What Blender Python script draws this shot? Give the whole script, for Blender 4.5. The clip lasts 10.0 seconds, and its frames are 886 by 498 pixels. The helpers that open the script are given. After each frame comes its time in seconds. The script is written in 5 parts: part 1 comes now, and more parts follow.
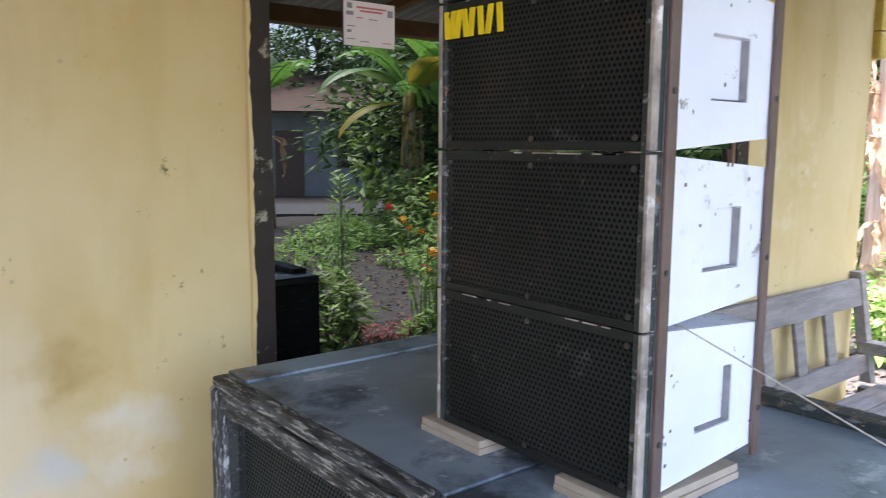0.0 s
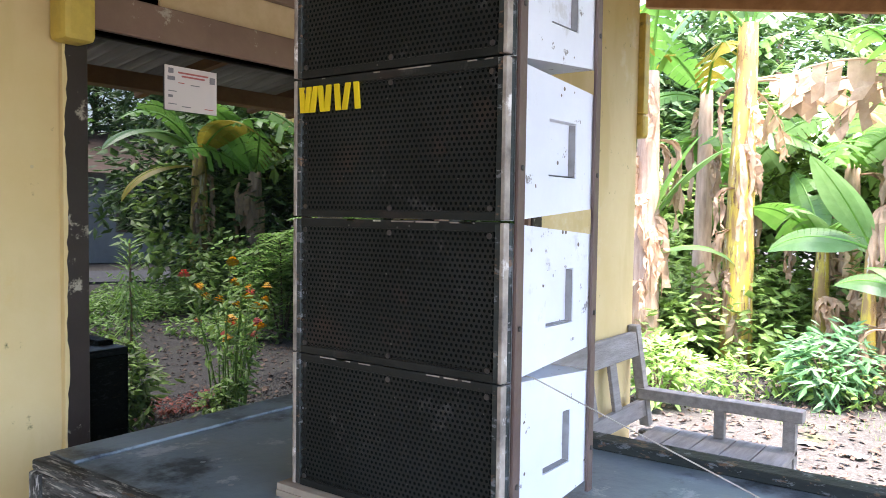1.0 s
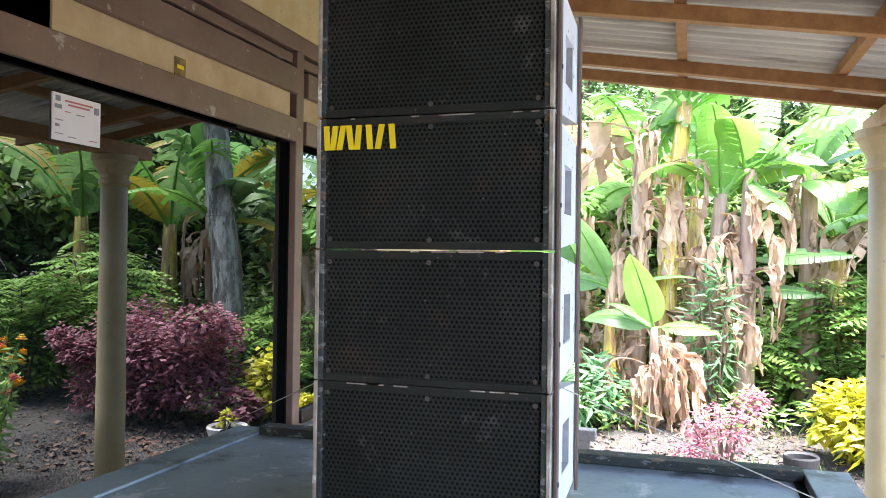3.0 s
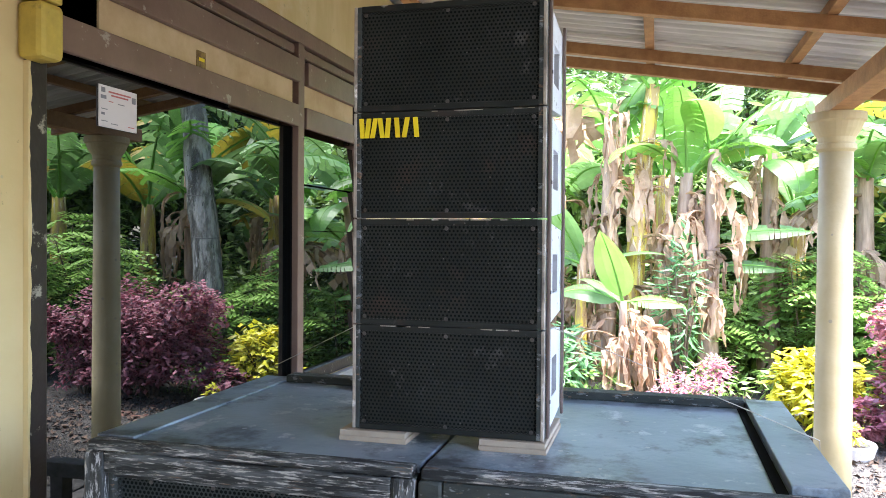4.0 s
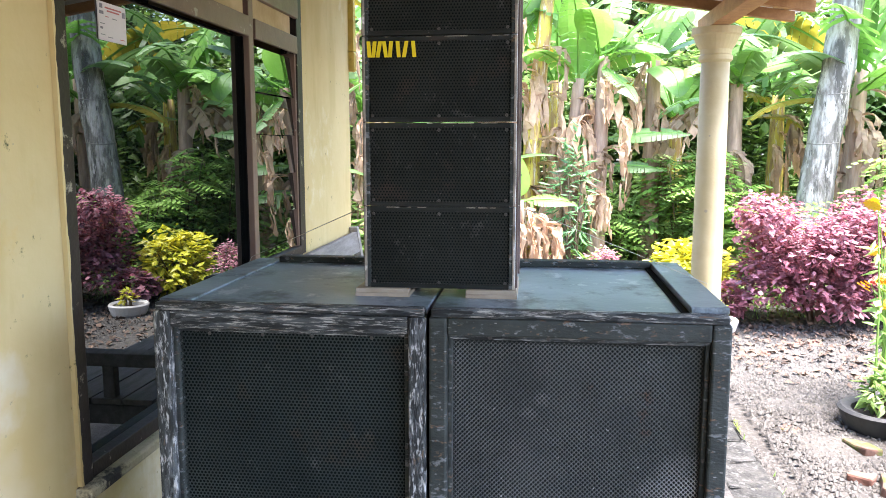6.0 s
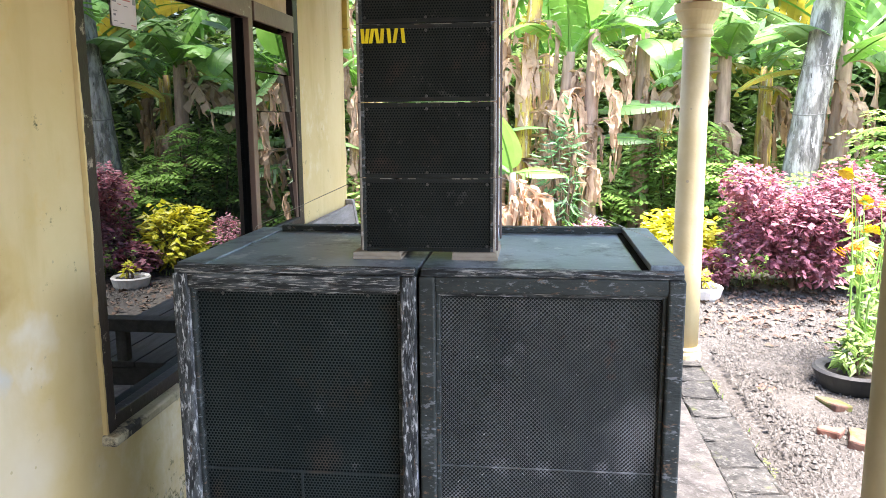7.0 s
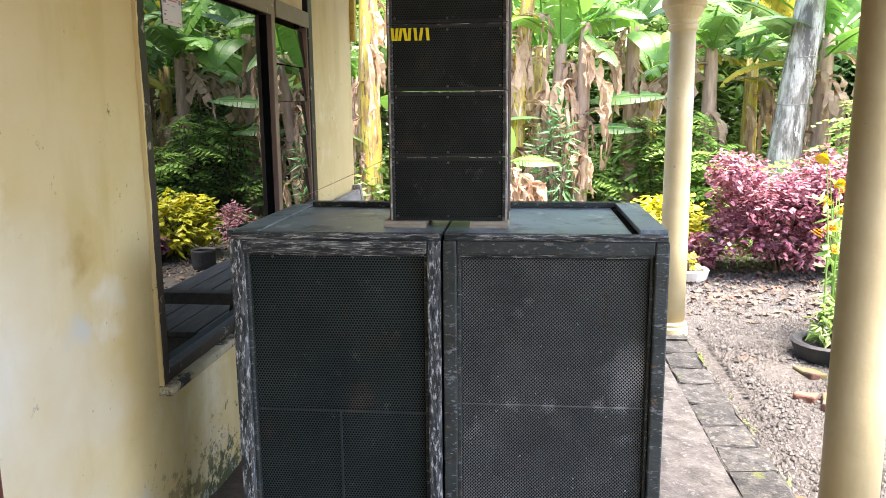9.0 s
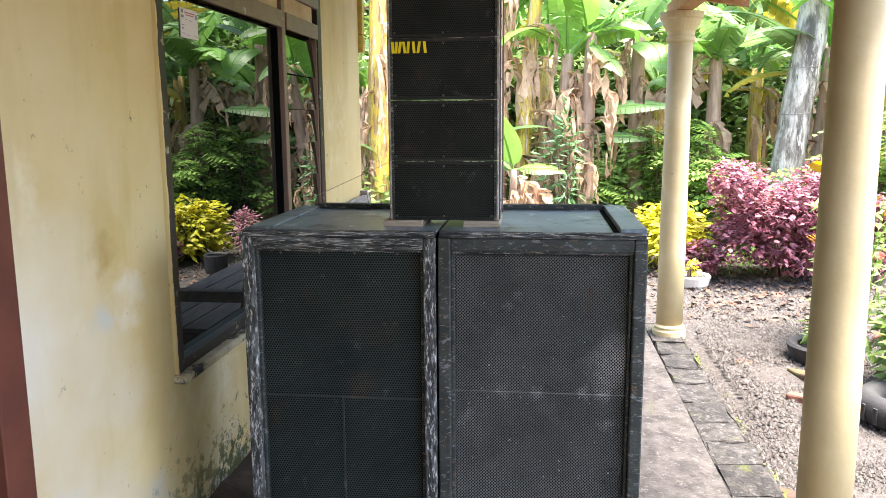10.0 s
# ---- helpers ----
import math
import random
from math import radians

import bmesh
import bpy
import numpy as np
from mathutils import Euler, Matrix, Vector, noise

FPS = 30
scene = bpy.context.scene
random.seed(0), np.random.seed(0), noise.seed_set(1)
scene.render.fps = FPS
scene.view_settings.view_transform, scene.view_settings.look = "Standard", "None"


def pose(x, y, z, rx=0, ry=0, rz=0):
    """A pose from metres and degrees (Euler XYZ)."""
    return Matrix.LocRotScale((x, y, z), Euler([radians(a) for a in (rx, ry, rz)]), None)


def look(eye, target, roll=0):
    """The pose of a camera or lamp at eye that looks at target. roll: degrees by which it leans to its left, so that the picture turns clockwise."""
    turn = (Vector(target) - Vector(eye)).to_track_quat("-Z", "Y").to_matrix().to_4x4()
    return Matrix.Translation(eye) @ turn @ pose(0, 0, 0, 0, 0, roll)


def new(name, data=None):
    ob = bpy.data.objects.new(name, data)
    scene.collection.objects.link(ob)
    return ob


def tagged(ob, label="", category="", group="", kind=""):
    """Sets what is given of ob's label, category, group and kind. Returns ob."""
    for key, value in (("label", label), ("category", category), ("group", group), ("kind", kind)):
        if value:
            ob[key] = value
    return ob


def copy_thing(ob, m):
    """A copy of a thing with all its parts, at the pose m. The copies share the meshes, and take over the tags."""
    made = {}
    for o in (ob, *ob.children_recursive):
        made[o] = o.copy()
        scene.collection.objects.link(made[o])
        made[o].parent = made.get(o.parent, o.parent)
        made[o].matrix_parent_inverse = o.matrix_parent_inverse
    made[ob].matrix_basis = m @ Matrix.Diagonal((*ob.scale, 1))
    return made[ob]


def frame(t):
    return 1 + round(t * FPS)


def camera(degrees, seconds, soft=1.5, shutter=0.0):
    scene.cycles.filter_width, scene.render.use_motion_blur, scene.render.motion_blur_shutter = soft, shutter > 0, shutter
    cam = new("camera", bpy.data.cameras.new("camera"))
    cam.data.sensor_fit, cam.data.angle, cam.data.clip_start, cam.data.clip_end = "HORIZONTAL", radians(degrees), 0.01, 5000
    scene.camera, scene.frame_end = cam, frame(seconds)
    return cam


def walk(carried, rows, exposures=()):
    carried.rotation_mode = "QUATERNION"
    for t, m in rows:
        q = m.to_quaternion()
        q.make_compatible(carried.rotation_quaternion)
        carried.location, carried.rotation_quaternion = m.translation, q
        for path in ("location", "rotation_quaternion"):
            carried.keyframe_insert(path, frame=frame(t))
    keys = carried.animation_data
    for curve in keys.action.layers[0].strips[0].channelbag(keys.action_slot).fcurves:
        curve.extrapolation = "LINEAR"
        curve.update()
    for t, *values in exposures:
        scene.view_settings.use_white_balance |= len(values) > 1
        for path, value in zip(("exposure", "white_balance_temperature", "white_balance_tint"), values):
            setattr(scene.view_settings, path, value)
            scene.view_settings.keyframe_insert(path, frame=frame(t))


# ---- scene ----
cam = camera(58.8, 10.0, soft=0.85, shutter=0.2)
PATH = [
    (0, (-0.054, -0.033, 1.596), (1.189, 1.511, 1.331), 0.4),
    (0.5, (-0.096, -0.031, 1.603), (1.391, 1.294, 1.43), 0.7),
    (1, (-0.151, -0.011, 1.6), (1.465, 1.165, 1.503), 0.8),
    (1.5, (-0.165, 0.107, 1.593), (1.55, 1.137, 1.552), 0.7),
    (2, (-0.171, 0.197, 1.602), (1.644, 1.036, 1.602), 0.8),
    (2.5, (-0.26, 0.251, 1.597), (1.621, 0.93, 1.615), 0.7),
    (2.7, (-0.321, 0.278, 1.59), (1.574, 0.916, 1.617), 0.7),
    (3.8, (-0.638, 0.282, 1.553), (1.288, 0.821, 1.543), 0.5),
    (4, (-0.691, 0.271, 1.553), (1.238, 0.798, 1.529), 0.4),
    (4.5, (-0.797, 0.272, 1.56), (1.149, 0.729, 1.487), 0.3),
    (5, (-0.907, 0.323, 1.554), (1.056, 0.678, 1.421), 0.2),
    (5.5, (-1.036, 0.374, 1.542), (0.935, 0.647, 1.346), 0.1),
    (6, (-1.124, 0.395, 1.54), (0.844, 0.639, 1.277), 0.0),
    (7.3, (-1.381, 0.338, 1.555), (0.577, 0.568, 1.219), -0.4),
    (7.5, (-1.417, 0.331, 1.556), (0.541, 0.558, 1.219), -0.3),
    (8, (-1.477, 0.313, 1.555), (0.481, 0.532, 1.212), -0.3),
    (8.5, (-1.534, 0.349, 1.556), (0.423, 0.565, 1.206), -0.5),
    (9, (-1.648, 0.397, 1.541), (0.31, 0.604, 1.189), -0.5),
    (9.5, (-1.731, 0.386, 1.535), (0.228, 0.585, 1.183), -0.5),
    (10, (-1.815, 0.332, 1.535), (0.143, 0.567, 1.206), -0.4),
]
EXPOSURES = [(0, 3.25, 6400, 21), (1.0, 3.36, 6400, 21), (2.5, 3.48, 6300, 20), (4.0, 3.56, 6150, 18), (6.0, 3.48, 6350, 18), (7.5, 3.32, 6700, 18.5), (10.0, 3.18, 6900, 18.5)]
walk(cam, [(t, look(eye, target, roll)) for t, eye, target, roll in PATH], EXPOSURES)

# ---- light ----
world = bpy.data.worlds.new("sky")
scene.world = world
world.use_nodes = True
wn = world.node_tree
sky = wn.nodes.new("ShaderNodeTexSky")
sky.sky_type, sky.sun_disc = "NISHITA", False
sky.sun_elevation, sky.sun_rotation = radians(70), radians(191)
sky.dust_density, sky.air_density = 2.0, 1.0
wn.links.new(sky.outputs[0], wn.nodes["Background"].inputs[0])
wn.nodes["Background"].inputs[1].default_value = 0.15
sun = new("sun", bpy.data.lights.new("sun", "SUN"))
sun.data.energy, sun.data.angle, sun.data.color = 3.05, radians(40), (1.0, 0.97, 0.92)
sun.matrix_world = look((-1, -5, 14), (0, 0, 0))


# ---- materials ----
def mat(name, col, col2=None, rough=0.6, scale=8.0, detail=6.0, bump=0.2, bscale=None, metal=0.0, fac=(0.35, 0.65), stretch=(1, 1, 1),
        spots=None, rand=0.0, transl=0.0, spec=0.5, island=False):
    """Noise-mixed surface. spots: (colour, scale, low, high) adds stains; rand: brightness spread by object or island."""
    m = bpy.data.materials.new(name)
    m.use_nodes = True
    nt = m.node_tree
    nd, ln = nt.nodes, nt.links
    b = nd["Principled BSDF"]
    tc = nd.new("ShaderNodeTexCoord")
    mp = nd.new("ShaderNodeMapping")
    mp.inputs["Scale"].default_value = stretch
    oi, sh, ad = nd.new("ShaderNodeObjectInfo"), nd.new("ShaderNodeMath"), nd.new("ShaderNodeVectorMath")
    sh.operation = "MULTIPLY"
    sh.inputs[1].default_value = 43.0
    ln.new(oi.outputs["Random"], sh.inputs[0])
    ln.new(tc.outputs["Object"], ad.inputs[0])
    ln.new(sh.outputs[0], ad.inputs[1])
    ln.new(ad.outputs[0], mp.inputs[0])
    n = nd.new("ShaderNodeTexNoise")
    n.inputs["Scale"].default_value, n.inputs["Detail"].default_value, n.inputs["Roughness"].default_value = scale, detail, 0.62
    ln.new(mp.outputs[0], n.inputs["Vector"])
    r = nd.new("ShaderNodeValToRGB")
    r.color_ramp.elements[0].position, r.color_ramp.elements[1].position = fac
    r.color_ramp.elements[0].color = (*col, 1)
    r.color_ramp.elements[1].color = (*(col2 or tuple(c * 0.75 for c in col)), 1)
    ln.new(n.outputs["Fac"], r.inputs[0])
    out = r.outputs[0]
    for k, (sc, ss, lo, hi) in enumerate(spots or ()):
        sn = nd.new("ShaderNodeTexNoise")
        sn.inputs["Scale"].default_value, sn.inputs["Detail"].default_value, sn.inputs["Roughness"].default_value = ss, 8, 0.7
        off = nd.new("ShaderNodeMapping")
        off.inputs["Location"].default_value = (3.1 * k + 1.7, 5.3 * k, 2.9 * k)
        ln.new(mp.outputs[0], off.inputs[0])
        ln.new(off.outputs[0], sn.inputs["Vector"])
        sr = nd.new("ShaderNodeMapRange")
        sr.inputs[1].default_value, sr.inputs[2].default_value = lo, hi
        ln.new(sn.outputs["Fac"], sr.inputs[0])
        mx = nd.new("ShaderNodeMixRGB")
        mx.inputs[2].default_value = (*sc, 1)
        ln.new(sr.outputs[0], mx.inputs[0])
        ln.new(out, mx.inputs[1])
        out = mx.outputs[0]
    if rand:
        if island:
            src = nd.new("ShaderNodeNewGeometry").outputs["Random Per Island"]
        else:
            src = nd.new("ShaderNodeObjectInfo").outputs["Random"]
        hs = nd.new("ShaderNodeHueSaturation")
        vr = nd.new("ShaderNodeMapRange")
        vr.inputs[3].default_value, vr.inputs[4].default_value = 1 - rand, 1 + rand
        ln.new(src, vr.inputs[0])
        ln.new(vr.outputs[0], hs.inputs["Value"])
        ln.new(out, hs.inputs["Color"])
        out = hs.outputs[0]
    ln.new(out, b.inputs["Base Color"])
    b.inputs["Roughness"].default_value, b.inputs["Metallic"].default_value = rough, metal
    b.inputs["Specular IOR Level"].default_value = spec
    if bump:
        bn = nd.new("ShaderNodeTexNoise")
        bn.inputs["Scale"].default_value, bn.inputs["Detail"].default_value = bscale or scale * 4, 5
        ln.new(mp.outputs[0], bn.inputs["Vector"])
        bp = nd.new("ShaderNodeBump")
        bp.inputs["Strength"].default_value, bp.inputs["Distance"].default_value = bump, 0.01
        ln.new(bn.outputs["Fac"], bp.inputs["Height"])
        ln.new(bp.outputs[0], b.inputs["Normal"])
    if transl:
        tr = nd.new("ShaderNodeBsdfTranslucent")
        ln.new(out, tr.inputs[0])
        ms = nd.new("ShaderNodeMixShader")
        ms.inputs[0].default_value = transl
        ln.new(b.outputs[0], ms.inputs[1])
        ln.new(tr.outputs[0], ms.inputs[2])
        ln.new(ms.outputs[0], nd["Material Output"].inputs[0])
    return m


def wall_paint():
    """Cream-yellow paint with blotches, grey scuffs and green moss creeping up from the foot."""
    m = mat("yellow_wall_paint", (0.65, 0.53, 0.28), (0.58, 0.445, 0.20), 0.75, 1.6, 8, 0.12, 30,
            spots=[((0.74, 0.68, 0.50), 1.1, 0.56, 0.68), ((0.62, 0.41, 0.12), 2.0, 0.62, 0.78)])
    nd, ln = m.node_tree.nodes, m.node_tree.links
    b = nd["Principled BSDF"]
    old = b.inputs["Base Color"].links[0].from_socket
    geo = nd.new("ShaderNodeNewGeometry")
    sep = nd.new("ShaderNodeSeparateXYZ")
    ln.new(geo.outputs["Position"], sep.inputs[0])
    stm, stn, stz, stw, stx = (nd.new("ShaderNode" + k) for k in ("Mapping", "TexNoise", "MapRange", "Math", "MixRGB"))
    stm.inputs["Scale"].default_value = (5.0, 5.0, 1.1)
    ln.new(geo.outputs["Position"], stm.inputs[0])
    ln.new(stm.outputs[0], stn.inputs["Vector"])
    stn.inputs["Scale"].default_value, stn.inputs["Detail"].default_value, stn.inputs["Roughness"].default_value = 1.0, 9, 0.6
    stz.inputs[1].default_value, stz.inputs[2].default_value = 0.50, 0.60
    ln.new(stn.outputs["Fac"], stz.inputs[0])
    stw.operation = "MULTIPLY"
    stw.inputs[1].default_value = 0.42
    ln.new(stz.outputs[0], stw.inputs[0])
    ln.new(stw.outputs[0], stx.inputs[0])
    stx.inputs[2].default_value = (0.50, 0.38, 0.155, 1)
    ln.new(old, stx.inputs[1])
    old = stx.outputs[0]
    for col, sc, top, thr in (((0.055, 0.07, 0.02), 15.0, 0.46, 0.515), ((0.42, 0.42, 0.38), 14.0, 0.75, 0.66)):
        n = nd.new("ShaderNodeTexNoise")
        n.inputs["Scale"].default_value, n.inputs["Detail"].default_value, n.inputs["Roughness"].default_value = sc, 9, 0.75
        ln.new(geo.outputs["Position"], n.inputs["Vector"])
        hgt = nd.new("ShaderNodeMapRange")
        hgt.inputs[1].default_value, hgt.inputs[2].default_value = 0.05, top
        hgt.inputs[3].default_value, hgt.inputs[4].default_value = 0.16, -0.12
        ln.new(sep.outputs[2], hgt.inputs[0])
        ad = nd.new("ShaderNodeMath")
        ln.new(n.outputs["Fac"], ad.inputs[0])
        ln.new(hgt.outputs[0], ad.inputs[1])
        st = nd.new("ShaderNodeMapRange")
        st.inputs[1].default_value, st.inputs[2].default_value = thr, thr + 0.07
        ln.new(ad.outputs[0], st.inputs[0])
        mx = nd.new("ShaderNodeMixRGB")
        mx.inputs[2].default_value = (*col, 1)
        ln.new(st.outputs[0], mx.inputs[0])
        ln.new(old, mx.inputs[1])
        old = mx.outputs[0]
    ln.new(old, b.inputs["Base Color"])
    return m


def tinted_glass():
    m = bpy.data.materials.new("dark_reflective_glass")
    m.use_nodes = True
    nd, ln = m.node_tree.nodes, m.node_tree.links
    b = nd["Principled BSDF"]
    b.inputs["Base Color"].default_value, b.inputs["Roughness"].default_value = (0.003, 0.004, 0.004, 1), 0.6
    b.inputs["Specular IOR Level"].default_value = 0.0
    g = nd.new("ShaderNodeBsdfGlossy")
    g.inputs["Roughness"].default_value, g.inputs["Color"].default_value = 0.0, (0.92, 0.97, 0.95, 1)
    f = nd.new("ShaderNodeFresnel")
    f.inputs[0].default_value = GLASS_IOR
    ms = nd.new("ShaderNodeMixShader")
    ln.new(f.outputs[0], ms.inputs[0])
    ln.new(b.outputs[0], ms.inputs[1])
    ln.new(g.outputs[0], ms.inputs[2])
    ln.new(ms.outputs[0], nd["Material Output"].inputs[0])
    return m


GLASS_IOR = 2.0
M_WALL = wall_paint()
M_GLASS = tinted_glass()
M_FRAME = mat("dark_worn_window_paint", (0.022, 0.015, 0.012), (0.035, 0.026, 0.022), 0.5, 6, 8, 0.15, 60, spec=0.3, spots=[((0.36, 0.33, 0.26), 13, 0.60, 0.66)])
M_SILL = mat("cream_and_black_worn_sill", (0.58, 0.51, 0.34), (0.40, 0.35, 0.22), 0.7, 8, 8, 0.3, 60, spots=[((0.03, 0.028, 0.025), 7, 0.50, 0.58)])
M_BROWN = mat("brown_window_paint", (0.16, 0.095, 0.07), (0.21, 0.135, 0.10), 0.5, 6, 8, 0.15, 60, stretch=(1, 1, 1), spots=[((0.36, 0.32, 0.26), 18, 0.62, 0.66)])
M_CREAMBOARD = mat("stained_cream_board", (0.58, 0.44, 0.26), (0.44, 0.31, 0.16), 0.7, 7, 8, 0.15, 50)
M_REDFRAME = mat("red_brown_door_paint", (0.17, 0.055, 0.035), (0.12, 0.04, 0.028), 0.45, 6, 6, 0.1, 50, spots=[((0.4, 0.35, 0.3), 25, 0.70, 0.76)])
M_YBRACKET = mat("yellow_bracket_paint", (0.62, 0.46, 0.08), (0.40, 0.30, 0.06), 0.6, 9, 8, 0.2, 50, spots=[((0.09, 0.09, 0.03), 8, 0.60, 0.72)])
M_CREAMCOL = mat("cream_column_paint", (0.57, 0.465, 0.26), (0.49, 0.385, 0.195), 0.6, 4, 8, 0.12, 40, spots=[((0.45, 0.38, 0.25), 9, 0.64, 0.76)])
M_TIMBER = mat("orange_brown_timber", (0.48, 0.25, 0.095), (0.34, 0.16, 0.058), 0.6, 5, 10, 0.25, 40, stretch=(3, 3, 3), spots=[((0.42, 0.25, 0.13), 10, 0.62, 0.75)], rand=0.12)
M_SHEET = mat("weathered_fibre_cement", (0.72, 0.70, 0.65), (0.50, 0.48, 0.43), 0.85, 2.2, 10, 0.2, 60, stretch=(9, 0.5, 1), fac=(0.40, 0.62), spots=[((0.30, 0.27, 0.22), 1.6, 0.56, 0.68)])
M_CONCRETE = mat("worn_concrete", (0.115, 0.104, 0.09), (0.055, 0.049, 0.042), 0.85, 11, 12, 0.6, 70, fac=(0.40, 0.62), spots=[((0.15, 0.14, 0.125), 26, 0.55, 0.62), ((0.04, 0.037, 0.032), 7, 0.56, 0.66), ((0.10, 0.105, 0.05), 3, 0.60, 0.72), ((0.19, 0.185, 0.175), 4, 0.66, 0.70)])
M_KERB = mat("mossy_kerb_stone", (0.060, 0.056, 0.048), (0.024, 0.023, 0.019), 0.9, 16, 12, 0.8, 70, fac=(0.40, 0.60), spots=[((0.10, 0.095, 0.083), 30, 0.54, 0.60), ((0.09, 0.105, 0.022), 6, 0.60, 0.68), ((0.02, 0.02, 0.018), 12, 0.55, 0.62)], rand=0.2)
M_GROUND = mat("dirt_and_gravel_ground", (0.060, 0.053, 0.044), (0.036, 0.031, 0.026), 0.95, 3.5, 12, 0.8, 60, spots=[((0.090, 0.083, 0.074), 40, 0.52, 0.58), ((0.09, 0.10, 0.035), 1.3, 0.62, 0.70), ((0.12, 0.10, 0.07), 0.8, 0.60, 0.75), ((0.12, 0.08, 0.05), 22, 0.63, 0.68), ((0.03, 0.027, 0.023), 55, 0.62, 0.66)])
M_ASPHALT = mat("grey_asphalt", (0.10, 0.10, 0.105), (0.07, 0.07, 0.075), 0.9, 12, 8, 0.3, 80)
M_STONE = mat("grey_pebble", (0.115, 0.105, 0.092), (0.062, 0.056, 0.048), 0.9, 20, 6, 0.3, 60, rand=0.35, island=True)
M_BLACKBOX = mat("scuffed_black_paint", (0.024, 0.031, 0.029), (0.050, 0.060, 0.057), 0.55, 5, 10, 0.3, 60,
                 spots=[((0.17, 0.185, 0.19), 30, 0.57, 0.62), ((0.17, 0.11, 0.07), 34, 0.585, 0.64)], stretch=(1, 1, 2.6), spec=0.3)
# black top: sky sheen painted in as pale blue, under real stains
M_BLACKTOP_SHEEN = mat("dusty_black_top_with_sky_sheen", (0.16, 0.215, 0.25), (0.26, 0.325, 0.37), 0.38, 4.0, 12, 0.1, 60, spots=[((0.22, 0.215, 0.175), 2.6, 0.60, 0.74), ((0.045, 0.058, 0.07), 4.5, 0.51, 0.61), ((0.42, 0.46, 0.48), 12.0, 0.58, 0.65)], spec=0.6)
M_WORN = mat("worn_edge_strip", (0.025, 0.031, 0.032), (0.10, 0.115, 0.12), 0.65, 18, 12, 0.5, 120, stretch=(2.6, 2.6, 0.6), fac=(0.44, 0.60), spots=[((0.52, 0.54, 0.54), 46, 0.525, 0.60), ((0.14, 0.10, 0.065), 34, 0.60, 0.64), ((0.012, 0.016, 0.018), 27, 0.53, 0.57)])
M_WORNH = mat("worn_rail_strip", (0.025, 0.031, 0.032), (0.10, 0.115, 0.12), 0.65, 18, 12, 0.5, 120, stretch=(2, 0.4, 4.5), fac=(0.44, 0.60), spots=[((0.46, 0.46, 0.43), 50, 0.525, 0.60), ((0.15, 0.10, 0.065), 30, 0.60, 0.64), ((0.012, 0.016, 0.018), 24, 0.53, 0.57)])
M_GRILLE = mat("black_perforated_steel", (0.012, 0.0145, 0.0135), (0.024, 0.027, 0.025), 0.5, 6, 8, 0.1, 80, spots=[((0.05, 0.034, 0.027), 7, 0.58, 0.72), ((0.09, 0.088, 0.085), 13, 0.60, 0.72), ((0.22, 0.21, 0.20), 70, 0.69, 0.72)], spec=0.22)
M_GRILLE2 = mat("scuffed_mesh_steel", (0.10, 0.113, 0.111), (0.18, 0.195, 0.19), 0.43, 5, 8, 0.1, 80, spots=[((0.20, 0.195, 0.19), 6, 0.57, 0.72), ((0.15, 0.08, 0.05), 12, 0.62, 0.72)])
M_GRILLE3 = mat("blue_black_perforated_steel", (0.020, 0.029, 0.030), (0.036, 0.048, 0.048), 0.5, 5, 8, 0.1, 80, spots=[((0.06, 0.048, 0.036), 6, 0.57, 0.70), ((0.14, 0.14, 0.14), 12, 0.60, 0.74)], spec=0.3)
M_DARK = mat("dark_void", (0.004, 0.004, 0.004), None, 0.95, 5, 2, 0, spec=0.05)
M_BAFFLE = mat("dim_baffle_board", (0.010, 0.013, 0.014), (0.006, 0.008, 0.009), 0.9, 9, 4, 0, spec=0.1)
M_BAFFLE2 = mat("dusty_dark_baffle", (0.034, 0.040, 0.040), (0.022, 0.026, 0.027), 0.9, 9, 6, 0, spec=0.1)
M_WHITEBOX = mat("chipped_white_paint", (0.74, 0.77, 0.82), (0.66, 0.69, 0.74), 0.55, 5, 8, 0.12, 60, spots=[((0.22, 0.21, 0.20), 26, 0.64, 0.665), ((0.55, 0.56, 0.57), 8, 0.60, 0.66)])
M_RAWEDGE = mat("bare_board_edge", (0.46, 0.41, 0.34), (0.16, 0.14, 0.12), 0.8, 18, 8, 0.3, 60, spots=[((0.75, 0.73, 0.7), 20, 0.58, 0.66), ((0.04, 0.035, 0.03), 15, 0.68, 0.74)])
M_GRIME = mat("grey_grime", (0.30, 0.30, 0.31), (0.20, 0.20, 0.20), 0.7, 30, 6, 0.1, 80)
M_STRIP = mat("brown_steel_bar", (0.10, 0.065, 0.055), (0.14, 0.10, 0.085), 0.5, 12, 6, 0.15, 60)
M_SCREW = mat("screw_metal", (0.12, 0.115, 0.11), None, 0.5, 30, 3, 0, metal=0.8)
M_CARD = mat("grey_cardboard", (0.42, 0.36, 0.28), (0.34, 0.28, 0.21), 0.9, 14, 6, 0.1, 60)
M_YELLOWPAINT = mat("bright_yellow_vinyl", (0.85, 0.66, 0.01), (0.75, 0.57, 0.01), 0.5, 20, 5, 0.05, 80)
M_PAPER = mat("white_sticker_paper", (0.72, 0.66, 0.66), (0.68, 0.62, 0.62), 0.6, 10, 4, 0.03, 40)
M_INKRED = mat("red_ink", (0.55, 0.16, 0.16), None, 0.7, 20, 3, 0)
M_INKGREY = mat("grey_ink", (0.25, 0.24, 0.27), None, 0.7, 20, 3, 0)
M_BENCH = mat("weathered_grey_wood", (0.27, 0.25, 0.225), (0.17, 0.155, 0.135), 0.85, 5, 10, 0.35, 30, stretch=(1, 6, 6), rand=0.15)
